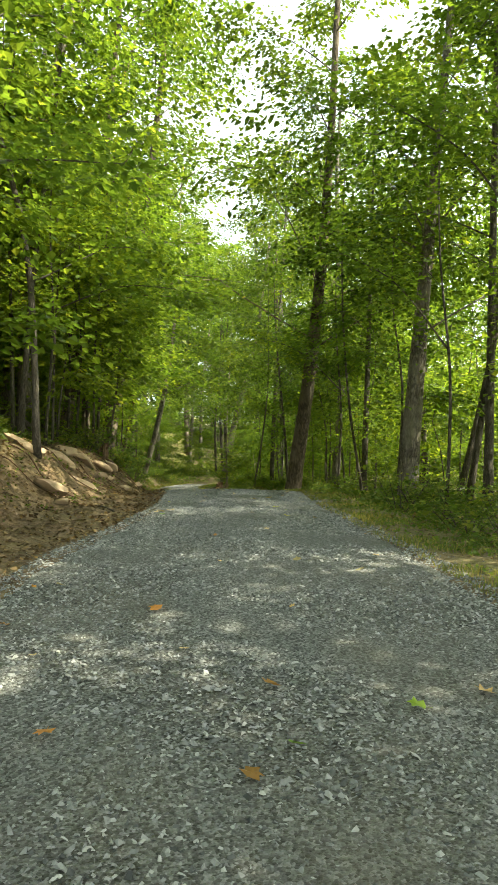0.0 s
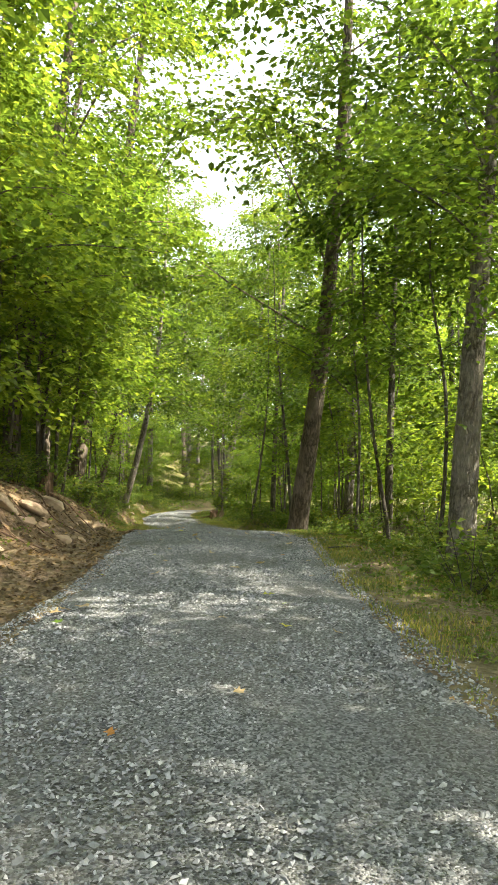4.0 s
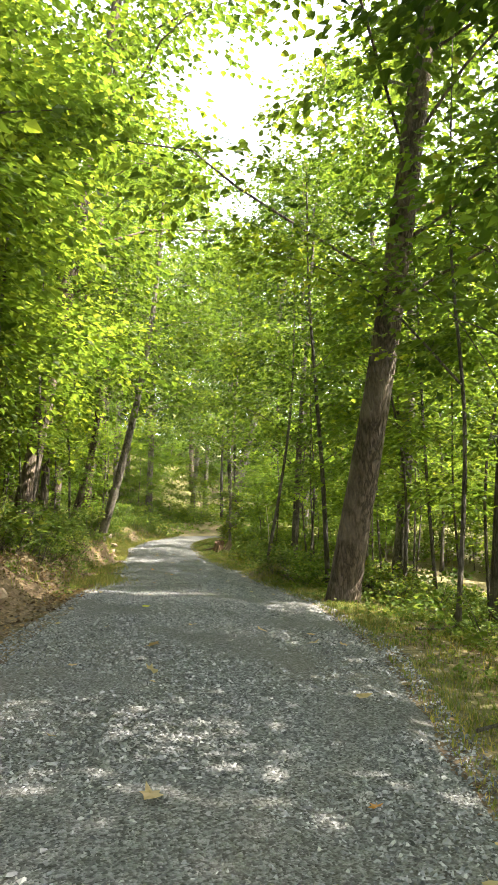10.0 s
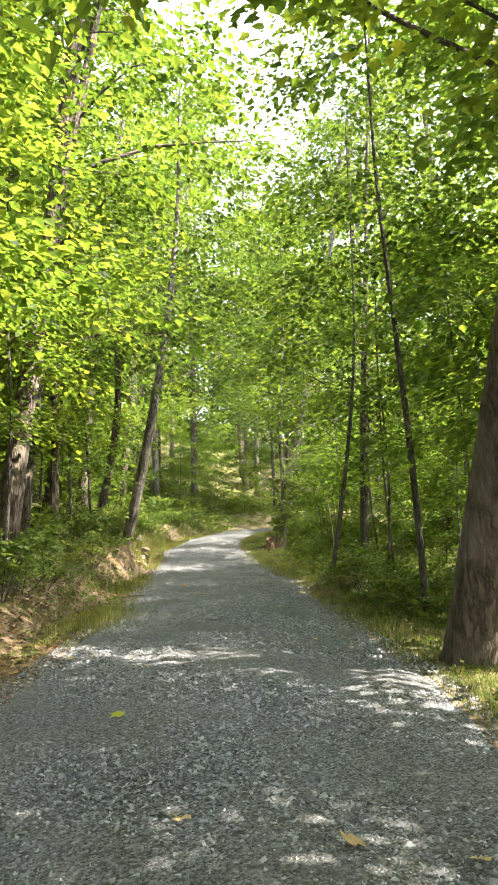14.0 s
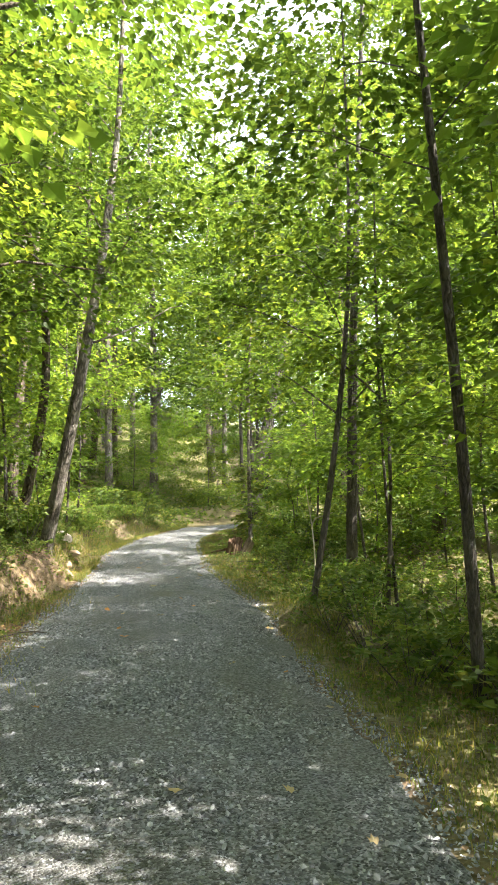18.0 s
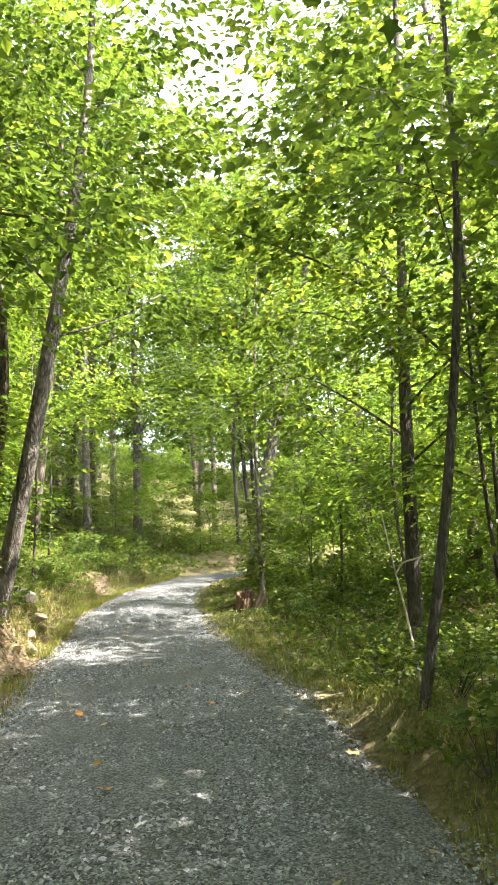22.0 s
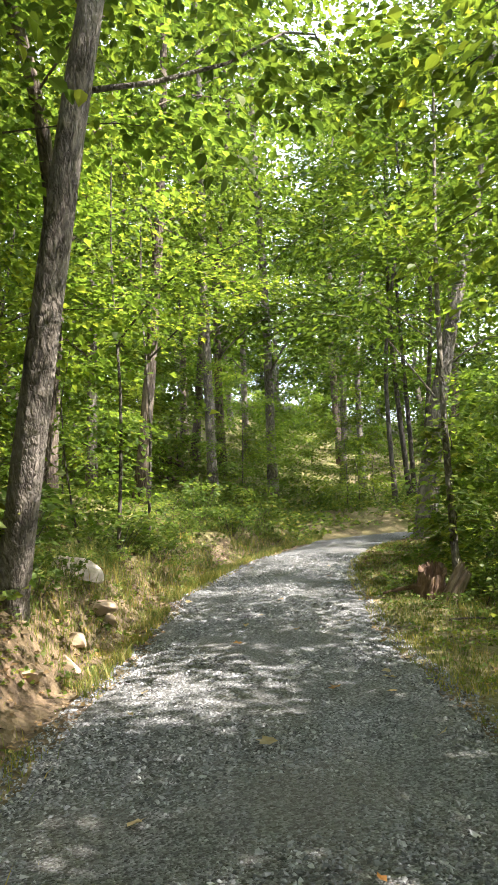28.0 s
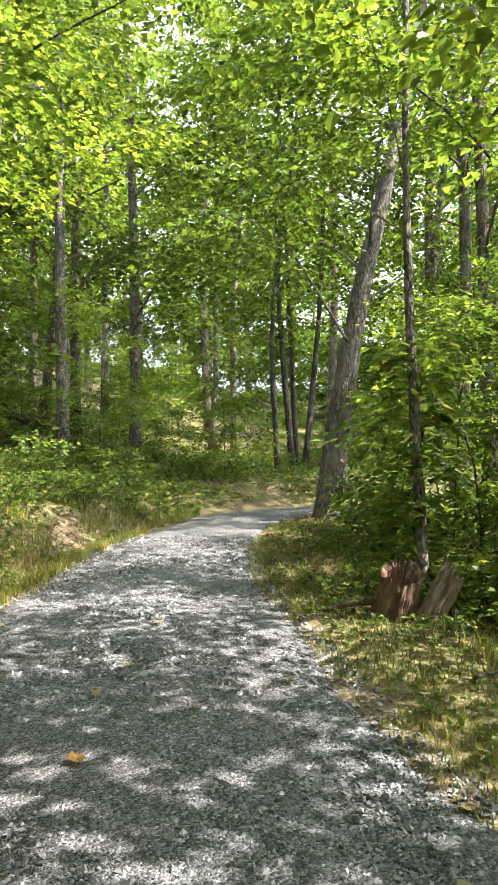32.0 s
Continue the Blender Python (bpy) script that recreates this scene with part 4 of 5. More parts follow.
parts = [verge(24000, 1, 3, 24, 0.08, 1.7, 0.03, 0.09, -0.15), verge(18000, 1, 22, 50, 0.05, 1.5, 0.03, 0.1, -0.4), verge(2500, 1, 22, 50, 0.9, 2.2, 0.12, 0.32, 0.3),
         verge(3000, -1, 24, 52, 0.15, 1.1, 0.04, 0.12, 0.3), verge(2000, -1, 24, 54, 0.9, 2.4, 0.1, 0.3, 0.3), verge(15000, -1, 38, 53, 0.0, 1.0, 0.05, 0.15, -0.5), verge(3000, -1, 33, 38, 0.0, 0.7, 0.04, 0.1, 0.0), verge(3000, -1, 38, 53, 0.6, 2.2, 0.12, 0.4, 0.0), verge(3500, 1, 36, 51, 0.9, 2.4, 0.08, 0.25, 0.0),
         verge(18000, 1, 3, 50, -0.08, 0.6, 0.02, 0.07, -0.5), verge(9000, -1, 25, 52, -0.1, 0.6, 0.02, 0.07, -0.1), verge(7000, 1, 16, 50, 0.3, 1.8, 0.03, 0.1, -0.9)]
for cx, cy, sx, sy, n, h in ((-2.75, 28.2, 0.35, 0.6, 1400, 0.22), (-3.0, 29.3, 0.3, 0.5, 700, 0.2), (-3.9, 34.0, 0.35, 0.9, 900, 0.22), (-5.6, 41.8, 0.4, 0.5, 500, 0.5)):
    x, y = rng.normal(cx, sx, n), rng.normal(cy, sy, n)
    parts.append(blades(x, y, land(x, y) - 0.01, rng.uniform(0.4, 1.0, n) * h, rng.uniform(0.003, 0.006, n), rng))
at = 0
gv, gf = [], []
for v_, f_ in parts:
    gv.append(v_)
    gf.append(f_ + at)
    at += len(v_)
tagged(new("grass", mesh_of("grass", np.concatenate(gv), np.concatenate(gf), GRASS)), "short yellow-green grass along the track edges", "grass", kind="stuff")

# ---- ground cover: ferns and seedlings ----


def cover(n, x0, x1, y0, y1, size, per, clear):
    x, y = rng.uniform(x0, x1, n), rng.uniform(y0, y1, n)
    l, r = edges(y)
    d = np.maximum(l - x, x - r)
    top = np.where(x < l, np.interp(y, FOOT[:, 0], FOOT[:, 2]), 1.0)
    keep = np.where(y < 51, d > clear * top, bend_gap(x, y) > 1.7) & (wave(x, y, 0.9, 2) + rng.normal(0, 0.5, n) > -0.3)
    x, y = x[keep], y[keep]
    a = rng.uniform(0, 6.28, len(x))
    way = unit(np.stack([np.cos(a), np.sin(a), rng.uniform(0.4, 1.6, len(x))], 1))
    return sprays(rng, np.stack([x, y, land(x, y)], 1), way, rng.uniform(1.5, 3.5, len(x)) * size * 1.6, per, size, droop=0.4, tilt=0.5)


def weeds(n, side, y0, y1, d0, d1):
    """Small broad-leaved weeds on the verges."""
    y = rng.uniform(y0, y1, n)
    l, r = edges(y)
    d = d0 + (d1 - d0) * rng.random(n)
    x = r + d if side > 0 else l - d
    keep = wave(x, y, 2.3, 8) + rng.normal(0, 0.5, n) > -0.1
    x, y = x[keep], y[keep]
    a = rng.uniform(0, 6.28, len(x))
    way = unit(np.stack([np.cos(a), np.sin(a), rng.uniform(0.3, 1.4, len(x))], 1))
    return sprays(rng, np.stack([x, y, land(x, y)], 1), way, rng.uniform(0.06, 0.2, len(x)), 6, 0.05, droop=0.3, tilt=0.6)


parts = [cover(2600, -9, -2, 10, 30, 0.1, 8, 1.0), cover(3000, -10, -3, 28, 56, 0.1, 8, 0.9), cover(3000, 1, 8, 8, 30, 0.1, 8, 1.0), cover(3000, -2, 6, 28, 52, 0.1, 8, 1.0), cover(6500, -16, 10, 51, 74, 0.13, 8, 1.0), weeds(1800, 1, 4, 24, 0.25, 2.0), weeds(3200, 1, 22, 50, 0.2, 2.2), weeds(3400, -1, 25, 53, 0.2, 2.0), weeds(900, -1, 6, 25, 1.2, 3.0)]
at, gv, gf = 0, [], []
for v_, f_ in parts:
    gv.append(v_)
    gf.append(f_ + at)
    at += len(v_)
tagged(new("undergrowth", mesh_of("undergrowth", np.concatenate(gv), np.concatenate(gf), SHRUB)), "low green ferns and seedlings covering the forest floor", "undergrowth", kind="stuff")

# ---- loose gravel ----
CHIP = np.array([(-0.4, 0.12, 0.95), (0.45, -0.1, 0.8), (1, 0.75, -0.4), (-0.95, 0.8, -0.4), (-1, -0.7, -0.4), (0.95, -0.8, -0.4)])
CHIP_F = np.array([(0, 3, 4), (1, 5, 2), (0, 1, 2), (0, 2, 3), (0, 4, 5), (0, 5, 1)])


def stones(n, y0, y1, s0, s1, spill=0.0, rim=False):
    y = rng.uniform(y0, y1, n)
    l, r = edges(y)
    x = l - 0.1 - spill + (r - l + 0.2 + 2 * spill) * rng.random(n)
    if rim:
        off = rng.uniform(-0.3, 0.16, n) + rng.normal(0, 0.08, n)
        x = np.where(rng.random(n) < 0.5, l - off, r + off)
    z = np.maximum(land(x, y), road_height(x, y))
    s = rng.uniform(s0, s1, n) * rng.choice([0.7, 1.0, 1.5], n, p=[0.4, 0.47, 0.13])
    dims = s[:, None] * rng.uniform(0.6, 1.25, (n, 3)) * np.array([1, 0.78, 0.5])
    loc = CHIP[None] * dims[:, None] + rng.normal(0, 0.2, (n, 6, 3)) * s[:, None, None]
    a, t = rng.uniform(0, 6.28, n), rng.normal(0, 0.28, n)
    c, q = np.cos(a)[:, None], np.sin(a)[:, None]
    X_, Y_, Z_ = loc[..., 0], loc[..., 1], loc[..., 2]
    Z_ = Z_ + X_ * t[:, None]
    v = np.stack([X_ * c - Y_ * q + x[:, None], X_ * q + Y_ * c + y[:, None], Z_ + (z + s * 0.12)[:, None]], -1).reshape(-1, 3)
    return v, (np.arange(n)[:, None, None] * 6 + CHIP_F[None]).reshape(-1, 3)


bits = [stones(84000, 2, 22, 0.008, 0.0145), stones(68000, 22, 40, 0.008, 0.0145), stones(12000, 40, 48, 0.01, 0.018), stones(4000, 2, 45, 0.008, 0.016, 0.4), stones(15000, 2, 48, 0.007, 0.014, rim=True)]
at, gv, gf = 0, [], []
for v_, f_ in bits:
    gv.append(v_)
    gf.append(f_ + at)
    at += len(v_)
tagged(new("gravel", mesh_of("gravel", np.concatenate(gv), np.concatenate(gf), STONE)), "loose angular grey crushed stone on the track", "gravel", kind="stuff")

# ---- leaf litter ----


def litter(n, side, y0, y1, d0, d1, s0=0.05, s1=0.1):
    y = rng.uniform(y0, y1, n)
    l, r = edges(y)
    d = rng.uniform(d0, d1, n)
    x = r + d if side > 0 else l - d
    a = rng.uniform(0, 6.28, n)
    ah = unit(np.stack([np.cos(a), np.sin(a), rng.normal(0, 0.2, n)], 1))
    up = unit(np.array([0, 0, 1.0]) + rng.normal(0, 0.35, (n, 3)))
    return leaves(np.stack([x, y, land(x, y) + 0.012 + 0.02 * rng.random(n)], 1), ah, up, rng.uniform(s0, s1, n), 0.75)


parts = [litter(12000, -1, 5, 27, 0.05, 2.9, 0.03, 0.08), litter(2500, -1, 5, 54, 1.2, 5), litter(3000, -1, 27, 44, 0.1, 1.5, 0.04, 0.08), litter(1500, 1, 4, 50, 0.5, 1.9, 0.03, 0.07), litter(3000, 1, 6, 54, 1.0, 6), litter(700, 1, 44, 51, 0.1, 1.2), litter(1600, 1, 4, 50, -0.2, 1.2, 0.02, 0.05), litter(3200, -1, 24, 50, -0.1, 1.8, 0.025, 0.06)]
at, gv, gf = 0, [], []
for v_, f_ in parts:
    gv.append(v_)
    gf.append(f_ + at)
    at += len(v_)
tagged(new("leaf_litter", mesh_of("leaf_litter", np.concatenate(gv), np.concatenate(gf), DRY)), "dry brown fallen leaves along the ditch and bank", "leaves", kind="stuff")


def lobed_leaf(name, mat_, seed, size, lobes=5):
    """One broad leaf with pointed lobes, slightly cupped, with its stalk."""
    g = np.random.default_rng(seed)
    pts = [(0, -0.45, 0)]
    for i in range(lobes * 2 - 1):
        a = -2.2 + 4.4 * i / (lobes * 2 - 2)
        rr = (0.55 if i % 2 == 0 else 0.3) * g.uniform(0.85, 1.15) * (1.1 if i == lobes - 1 else 1)
        pts.append((math.sin(a) * rr, math.cos(a) * rr, 0.1 * rr + g.normal(0, 0.06)))
    v = [(0, 0, 0.0)] + pts
    f = [[0, i + 1, i] for i in range(1, len(v) - 1)] + [[0, 1, len(v) - 1]]
    k = len(v)
    v += [(-0.015, -0.42, 0), (0.015, -0.42, 0), (0.06, -0.75, 0.05), (0.04, -0.76, 0.05)]
    f.append([k, k + 1, k + 2, k + 3])
    return mesh_of(name, np.array(v) * size, f, mat_)


YELLOW = leaf_material("yellow_leaf", [(0, (0.38, 0.36, 0.03)), (1, (0.45, 0.42, 0.05))], (1.3, 1.3, 1.0), 0.25)
TAN = leaf_material("tan_leaf", [(0, (0.36, 0.25, 0.13)), (1, (0.42, 0.31, 0.17))], (1.1, 1.1, 1.0), 0.2)
RUST = leaf_material("rust_leaf", [(0, (0.34, 0.14, 0.035)), (1, (0.42, 0.2, 0.05))], (1.2, 1.1, 1.0), 0.2)
LIME = leaf_material("green_fallen_leaf", [(0, (0.16, 0.25, 0.03)), (1, (0.2, 0.3, 0.04))], (1.3, 1.3, 1.0), 0.25)
FALLEN = {"yellow": [lobed_leaf("blade", YELLOW, i, 0.11) for i in (1, 2)], "tan": [lobed_leaf("blade", TAN, i, 0.12) for i in (3, 4, 5)],
          "rust": [lobed_leaf("blade", RUST, i, 0.1) for i in (6, 7)], "green": [lobed_leaf("blade", LIME, i, 0.1) for i in (8, 9)]}
WORDS = {"yellow": "bright yellow-green fallen leaf lying on the gravel", "tan": "dry tan lobed leaf lying on the gravel", "rust": "rusty orange fallen leaf lying on the gravel", "green": "fresh green fallen leaf lying on the gravel"}


def fallen_leaf(kind, x, y, size=1.0):
    me = FALLEN[kind][int(rng.integers(len(FALLEN[kind])))]
    ob = tagged(new("fallen_leaf", me), WORDS[kind], "leaf", "fallen leaves on the track")
    ob.matrix_basis = pose(x, y, float(road_height(np.array([x]), np.array([y]))[0]) + 0.03, rng.normal(0, 10), rng.normal(0, 10), rng.uniform(0, 360)) @ Matrix.Scale(size, 4)


for kind, x, y in (("yellow", 0.63, 12.74), ("yellow", 0.73, 11.36), ("rust", 0.18, 3.99), ("green", 0.26, 3.3), ("rust", -0.58, 5.52), ("tan", -0.66, 14.25), ("tan", 0.61, 15.2),
                   ("tan", 1.16, 18.2), ("tan", 0.47, 20.92), ("tan", -0.53, 19.71), ("tan", 0.96, 20.25), ("rust", 0.07, 3.04), ("rust", -0.84, 3.45), ("green", 0.88, 3.77), ("tan", 1.29, 4.01),
                   ("tan", 0.29, 14.6), ("tan", -0.07, 16.28), ("green", -1.12, 11.46), ("tan", -1.19, 12.0), ("tan", -1.25, 11.9), ("tan", -1.05, 12.1), ("yellow", -1.05, 22.89), ("tan", -0.41, 18.77), ("tan", -0.52, 19.8),
                   ("tan", -1.48, 33.1), ("rust", -2.44, 33.9), ("rust", -3.03, 39.5), ("tan", -2.2, 36.6), ("rust", -1.63, 31.3), ("tan", 0.1, 32.2), ("rust", -1.9, 37.9), ("tan", -1.5, 38.3)):
    fallen_leaf(kind, x, y)
for _ in range(80):
    y = rng.uniform(3, 46)
    l, r = edges(y)
    u = rng.beta(0.7, 0.7)
    fallen_leaf(str(rng.choice(["tan", "tan", "tan", "rust", "green", "yellow"], p=[0.3, 0.25, 0.2, 0.12, 0.08, 0.05])), float(l + 0.05 + (r - l - 0.1) * u), float(y), rng.uniform(0.4, 0.8))


# ---- rocks, roots, stumps ----
def rock_mesh(name, dims, seed, mat_, cuts=15, sub=3, rough=0.06):
    """A boulder: a ball cut by flat planes, then roughened."""
    g = np.random.default_rng(seed)
    bm = bmesh.new()
    bmesh.ops.create_icosphere(bm, subdivisions=sub, radius=1)
    planes = [(unit(g.normal(0, 1, 3)), g.uniform(0.42, 0.78)) for _ in range(cuts)]
    for v_ in bm.verts:
        p_ = np.array(v_.co)
        for n_, d_ in planes:
            over = p_ @ n_ - d_
            if over > 0:
                p_ = p_ - n_ * over * 0.97
        p_ = p_ * (1 + rough * noise.noise(Vector(p_ * 2.5) + Vector((seed, 0, 0))) + 0.5 * rough * noise.noise(Vector(p_ * 7)))
        v_.co = Vector(p_ * np.array(dims))
    me = bpy.data.meshes.new(name)
    bm.to_mesh(me)
    bm.free()
    me.materials.append(mat_)
    return me


def rock(x, y, dims, seed, label, mat_=ROCK, turn=(0, 0, 0), sink=0.3, name="rock", group=""):
    ob = tagged(new(name, rock_mesh(name, dims, seed, mat_)), label, "rock", group)
    ob.matrix_basis = pose(x, y, place(x, y) + dims[2] * (1 - 2 * sink), *turn)


rock(-5.08, 40.3, (0.36, 0.28, 0.2), 3, "pale sunlit boulder beside the slanting tree", turn=(0, 10, 20))
rock(-4.75, 40.0, (0.25, 0.2, 0.14), 4, "small brown stone on the ditch edge", SANDSTONE)
for i, (x, y) in enumerate(((-4.35, 38.4), (-4.5, 38.9), (-4.42, 39.5), (-4.7, 40.2), (-4.3, 37.6))):
    rock(x, y, (0.16, 0.12, 0.09), 50 + i, "small brown stone along the ditch", SANDSTONE, (0, 10, 40 * i), 0.3, group="ditch stones")
rock(1.5, 36.0, (0.4, 0.22, 0.12), 8, "flat pale stone in the undergrowth")
for i, (x, y, dims, turn) in enumerate(((-3.7, 15.6, (0.6, 0.32, 0.16), (18, 22, 62)), (-3.5, 17.3, (0.7, 0.3, 0.15), (20, 20, 70)), (-3.1, 15.2, (0.5, 0.2, 0.12), (12, 18, 50)), (-3.75, 16.6, (0.45, 0.3, 0.14), (24, 12, 20)),
                                        (-4.0, 14.2, (0.6, 0.36, 0.18), (15, 24, 66)), (-3.3, 18.6, (0.45, 0.24, 0.13), (14, 16, 80)), (-3.1, 13.0, (0.55, 0.28, 0.12), (8, 14, 75)), (-3.45, 20.6, (0.45, 0.22, 0.18), (5, 30, 40)), (-3.2, 17.9, (0.3, 0.2, 0.1), (10, 30, 130)))):
    rock(x, y, dims, 20 + i, "eroded tan sandstone slab in the clay bank", SANDSTONE, turn, 0.35, "rock_slab", "slabs in the bank")


for i in range(26):
    y = rng.uniform(10, 24)
    f0, f1 = float(np.interp(y, FOOT[:, 0], FOOT[:, 1])), float(np.interp(y, FOOT[:, 0], FOOT[:, 2]))
    q = rng.uniform(0.05, 0.2)
    rock(float(edges(y)[0]) - f0 + 0.15 - rng.random() * (f1 - f0), y, (q, q * 0.8, q * 0.55), 80 + i, "small tan stone on the clay bank", SANDSTONE, (rng.uniform(-20, 20), 20, rng.uniform(0, 360)), 0.35, group="stones on the bank")


def root(points, r0, label="bare tan root running down the bank"):
    pts = [(x, y, place(x, y) + h) for x, y, h in points]
    v_, f_ = tube(spline(pts, 14), np.linspace(r0, r0 * 0.35, 14), 7, 0.06)
    ob = tagged(new("root", mesh_of("root", v_, f_, ROTTEN, True)), label, "root", "roots in the bank")
    return ob


for i in range(9):
    y = (12.2, 13.6, 14.8, 16.2, 17.0, 18.2, 19.6, 21.0, 21.4)[i]
    l = float(edges(y)[0])
    f0, f1 = float(np.interp(y, FOOT[:, 0], FOOT[:, 1])), float(np.interp(y, FOOT[:, 0], FOOT[:, 2]))
    root([(l - f1 - 0.1, y + rng.normal(0, 0.3), 0.02), (l - 0.7 * f1 - 0.3 * f0, y + rng.normal(0, 0.3), 0.06), (l - 0.4 * f1 - 0.6 * f0, y + rng.normal(0, 0.3), 0.04), (l - f0 + 0.1, y + rng.normal(0, 0.4), 0.0)], rng.uniform(0.012, 0.03))


def stump_shell(name, radius, height, seed, mat_, jag=0.5, open_side=None):
    """A broken, hollow stump: fluted outer wall, splintered rim, inner wall and floor."""
    g = np.random.default_rng(seed)
    n, rings, inner = 46, 10, 6
    ang = np.linspace(0, 6.283, n, endpoint=False)
    lump = 1 + 0.13 * np.sin(2 * ang + 1) + 0.1 * np.sin(5 * ang + seed) + 0.05 * np.sin(11 * ang) + g.normal(0, 0.025, n)
    top = height * (1 - jag * 0.4 * (1 + np.sin(ang + seed)) - jag * np.abs(g.normal(0, 0.22, n)))
    if open_side is not None:
        top *= 1 - 0.7 * np.exp(-((((ang - open_side + 3.1416) % 6.283 - 3.1416) / 0.6) ** 2))
    top = np.maximum(top, 0.1)
    vs, fs = [], []
    for k in range(rings + inner):
        out = k < rings
        f = k / (rings - 1) if out else 1 - (k - rings) / (inner - 1)
        r = radius * lump * ((1.3 - 0.4 * f**0.5) if out else (0.4 + 0.3 * f))
        for j in range(n):
            z = -0.12 + (top[j] + 0.12) * f if out else 0.06 + max(top[j] * 0.93 - 0.06, 0.02) * f
            p = Vector((math.cos(ang[j]), math.sin(ang[j]), 0)) * r[j] + Vector((0, 0, z))
            d = noise.noise(p * 9 + Vector((seed, 0, 0))) * 0.035 + noise.noise(p * 24) * 0.014
            vs.append(tuple(p + Vector((math.cos(ang[j]), math.sin(ang[j]), 0.3)) * d))
    for k in range(rings + inner - 1):
        fs += [[k * n + j, k * n + (j + 1) % n, (k + 1) * n + (j + 1) % n, (k + 1) * n + j] for j in range(n)]
    fs.append([(rings + inner - 1) * n + j for j in range(n)])
    return mesh_of(name, vs, fs, mat_)


stump = tagged(new("stump"), "broken hollow reddish-brown stump split in two beside the track", "stump")
stump.matrix_basis = pose(-0.98, 42.55, place(-0.98, 42.55), 0, 0, 0)
chunk = child("shell", stump_shell("shell", 0.18, 0.56, 3, ROTTEN, 0.26), stump, "hollow reddish rotten wood with a broken rim")
chunk.matrix_basis = pose(-0.1, 0.06, -0.04, 14, 10, 0) @ Matrix.Diagonal((0.95, 1.1, 1, 1))
slab_ob = child("slab", stump_shell("slab", 0.125, 0.6, 8, SPLIT_WOOD, 0.24), stump, "leaning grey-brown piece of split trunk")
slab_ob.matrix_basis = pose(0.16, -0.08, -0.03, 4, 27, 0) @ Matrix.Diagonal((0.85, 0.8, 1, 1))
stray = tube(spline([(-0.7, -0.05, 0.1), (-0.4, 0.0, 0.16), (-0.1, -0.05, 0.2)], 8), np.linspace(0.015, 0.05, 8), 6)
child("splinter", mesh_of("splinter", *stray, ROTTEN, True), stump)

dark = tagged(new("stump"), "charred black stump in the undergrowth behind the oak", "stump")
dark.matrix_basis = pose(2.75, 28.4, place(2.75, 28.4))
child("shell", stump_shell("shell", 0.2, 0.5, 5, plain_material("charred_wood", [(0.3, (0.012, 0.01, 0.009)), (0.7, (0.04, 0.032, 0.028))], 10), 0.4), dark)

snag = tagged(new("stump"), "weathered root snag on top of the clay bank", "stump")
snag.matrix_basis = pose(-3.75, 21.2, place(-3.75, 21.2) - 0.05, 0, 0, 40)
child("shell", stump_shell("shell", 0.14, 0.6, 12, ROTTEN, 0.5), snag)
for i in range(4):
    a = 1.6 * i + 0.4
    t_ = tube(spline([(0.08 * math.cos(a), 0.08 * math.sin(a), 0.1), (0.3 * math.cos(a), 0.3 * math.sin(a), 0.02), (0.55 * math.cos(a), 0.55 * math.sin(a), -0.25)], 7), np.linspace(0.05, 0.02, 7), 6)
    child("root", mesh_of("root", *t_, ROTTEN, True), snag)

burl_tree = next(o for o in scene.objects if o.get("label", "").startswith("dark trunk with a round burl"))
for bx, bz, br, seed in ((-6.34, 5.1, 0.17, 61), (-6.66, 3.55, 0.12, 62)):
    burl = child("burl", rock_mesh("burl", (br, br, br * 1.15), seed, BARK, 6, 3, 0.14), burl_tree, "round bark-covered burl")
    burl.matrix_basis = pose(bx, 37.3, bz)

# stand-in for a dark earth hollow; its shade is part of the colour
SHADED_EARTH = plain_material("shaded_earth", [(0.3, (0.018, 0.011, 0.007)), (0.55, (0.05, 0.03, 0.019)), (0.8, (0.12, 0.075, 0.045))], 4, 0.95, 0.06)
for i, (x, y, dims, turn) in enumerate(((-12.2, 62.6, (1.5, 0.8, 0.85), (0, 6, 12)), (-13.9, 63.4, (1.1, 0.8, 0.7), (0, -8, -20)), (-10.9, 62.4, (0.7, 0.5, 0.45), (6, 0, 30)), (-12.6, 61.4, (0.8, 0.5, 0.35), (0, 10, 60)))):
    rock(x, y, dims, 140 + i, "dark brown earth mass standing in for a shadowy hollow on the slope", SHADED_EARTH, turn, 0.2, "boulder", "dark boulders on the slope")
for (x0, y0, h0), (x1, y1, h1), r0 in (((-14.5, 61.6, 0.5), (-10.8, 61.3, 0.35), 0.14), ((-13.2, 61.0, 0.25), (-10.2, 60.7, 0.2), 0.1), ((-11.2, 59.6, 0.2), (-8.9, 60.4, 0.15), 0.09)):
    q = [(x0, y0, place(x0, y0) + h0), ((x0 + x1) / 2, (y0 + y1) / 2 + 0.1, (place(x0, y0) + h0 + place(x1, y1) + h1) / 2 + 0.05), (x1, y1, place(x1, y1) + h1)]
    tagged(new("log", mesh_of("log", *tube(spline(q, 9), np.linspace(r0, r0 * 0.6, 9), 10, 0.05, 5), BARK, True)), "dark fallen log lying on the wooded slope", "log", "fallen logs on the slope")

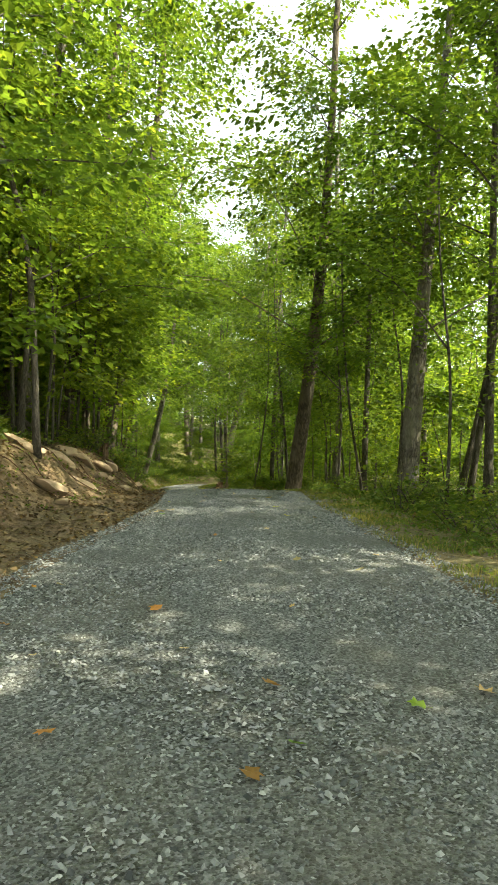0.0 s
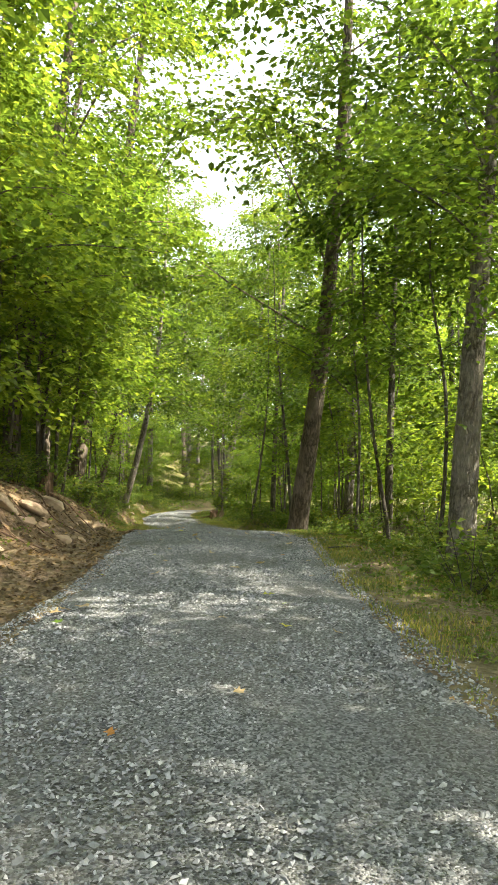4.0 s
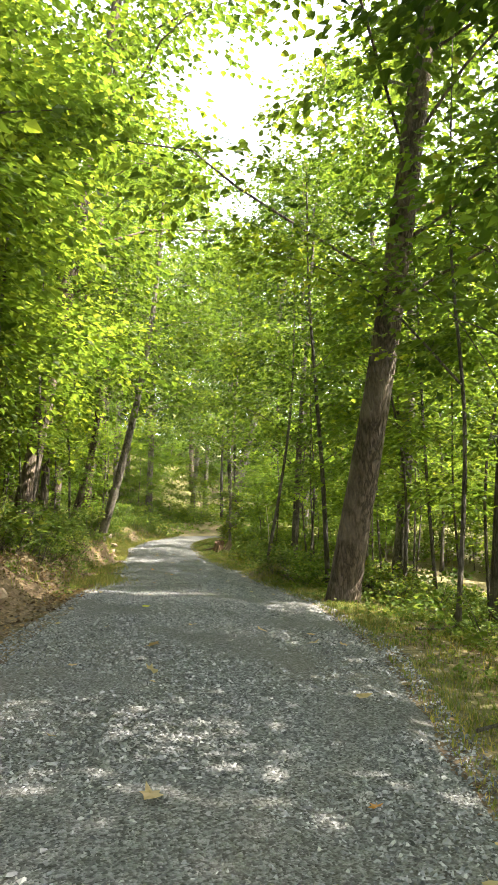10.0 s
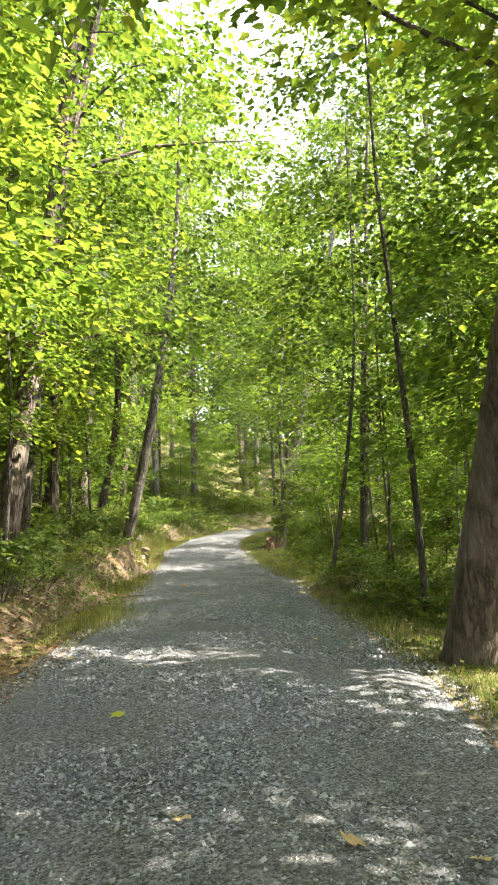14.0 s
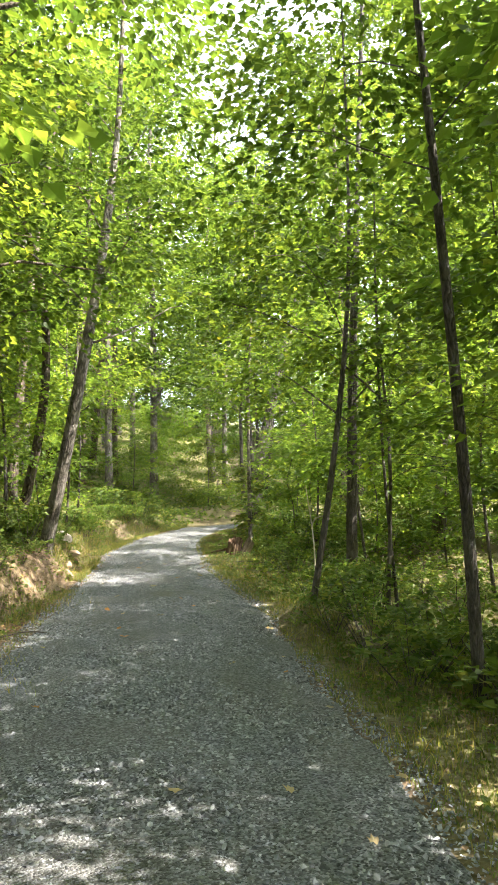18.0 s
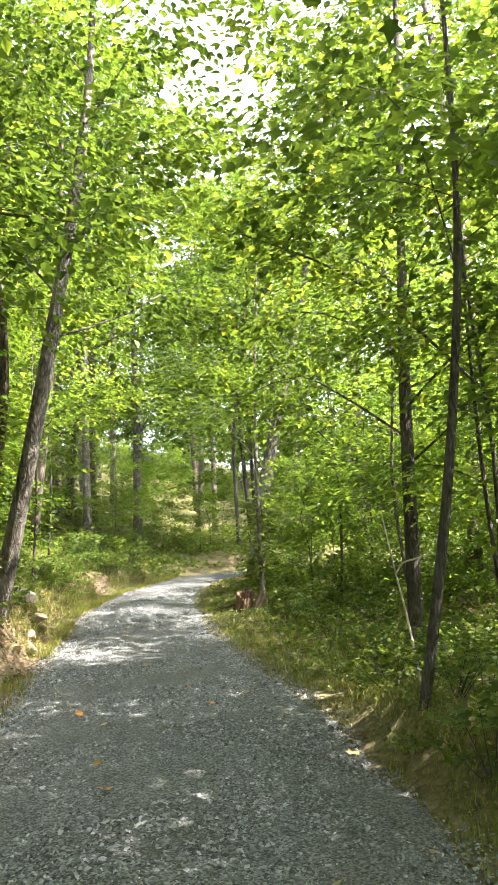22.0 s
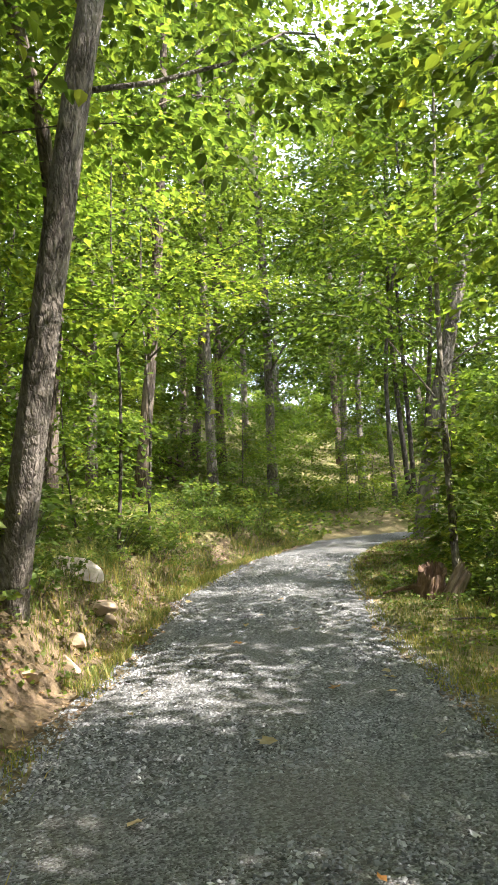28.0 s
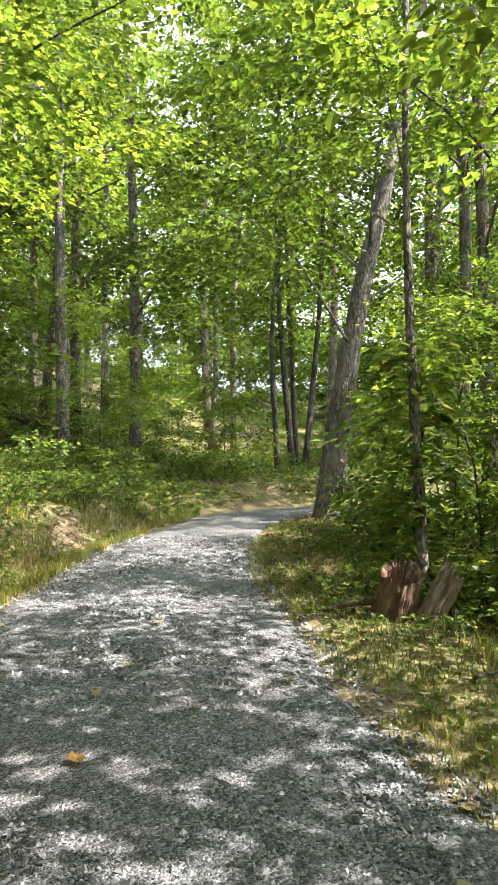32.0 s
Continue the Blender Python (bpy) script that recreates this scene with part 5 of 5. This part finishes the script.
PALE_STEM = plain_material("pale_stem", [(0.3, (0.24, 0.2, 0.15)), (0.7, (0.42, 0.37, 0.3))], 14, 0.85, 0.005)
forked = tagged(new("sapling"), "bare pale forked sapling at the track edge", "sapling")
fx, fy = (0.72, 32.5)
forked.matrix_basis = pose(fx, fy, place(fx, fy) - 0.05)
foot = np.array([fx, fy, place(fx, fy) - 0.05])
for nm, pts, r0 in (("stem", [(fx, fy, foot[2])] + [(0.73, 32.75, 2.12), (0.73, 33.1, 2.46), (0.71, 33.39, 2.78)], 0.016), ("branch", [(0.71, 33.39, 2.78), (0.67, 33.47, 3.08), (0.63, 33.54, 3.37)], 0.01), ("branch", [(0.71, 33.39, 2.78), (0.78, 33.4, 2.88), (0.92, 33.42, 2.92), (1.03, 33.43, 2.96)], 0.011)):
    child(nm, mesh_of(nm, *tube(spline(np.array(pts) - foot, 12), np.linspace(r0, r0 * 0.55, 12), 7), PALE_STEM, True), forked)

# ---- sticks and a climbing vine ----
for pts, r0 in (([(1.75, 17.45), (1.95, 17.6), (2.15, 17.65)], 0.014), ([(-2.0, 12.4), (-2.3, 12.8), (-2.7, 13.0)], 0.02), ([(-3.3, 31.6), (-3.0, 31.9), (-2.7, 32.0)], 0.012), ([(2.2, 21.4), (2.6, 21.8), (2.9, 22.4)], 0.018), ([(-0.9, 40.7), (-0.6, 40.9), (-0.2, 41.0)], 0.015)):
    q = [(x, y, place(x, y) + 0.05) for x, y in pts]
    v_, f_ = tube(spline(q, 8), np.linspace(r0, r0 * 0.5, 8), 5)
    tagged(new("stick", mesh_of("stick", v_, f_, BARK_THIN, True)), "dead brown stick lying beside the track", "stick", "fallen sticks")

n = 90
zz = rng.uniform(1.7, 4.2, n)
an = rng.uniform(0, 6.28, n)
vine_start = np.stack([-0.65 + 0.07 * np.cos(an), 43.5 + 0.07 * np.sin(an), zz], 1)
vine = tagged(new("climbing_vine"), "yellow-green vine climbing the young tree behind the stump", "vine")
child("foliage", mesh_of("foliage", *sprays(rng, vine_start, unit(np.stack([np.cos(an), np.sin(an), 0.2 + 0 * an], 1)), rng.uniform(0.2, 0.5, n), 9, 0.12, fine=True), SHRUB), vine)
helix = [(-0.65 + 0.075 * math.cos(2.2 * i), 43.5 + 0.075 * math.sin(2.2 * i), 1.6 + 0.2 * i) for i in range(13)]
child("stem", mesh_of("stem", *tube(spline(helix, 40), np.full(40, 0.01), 5), BARK_THIN, True), vine)
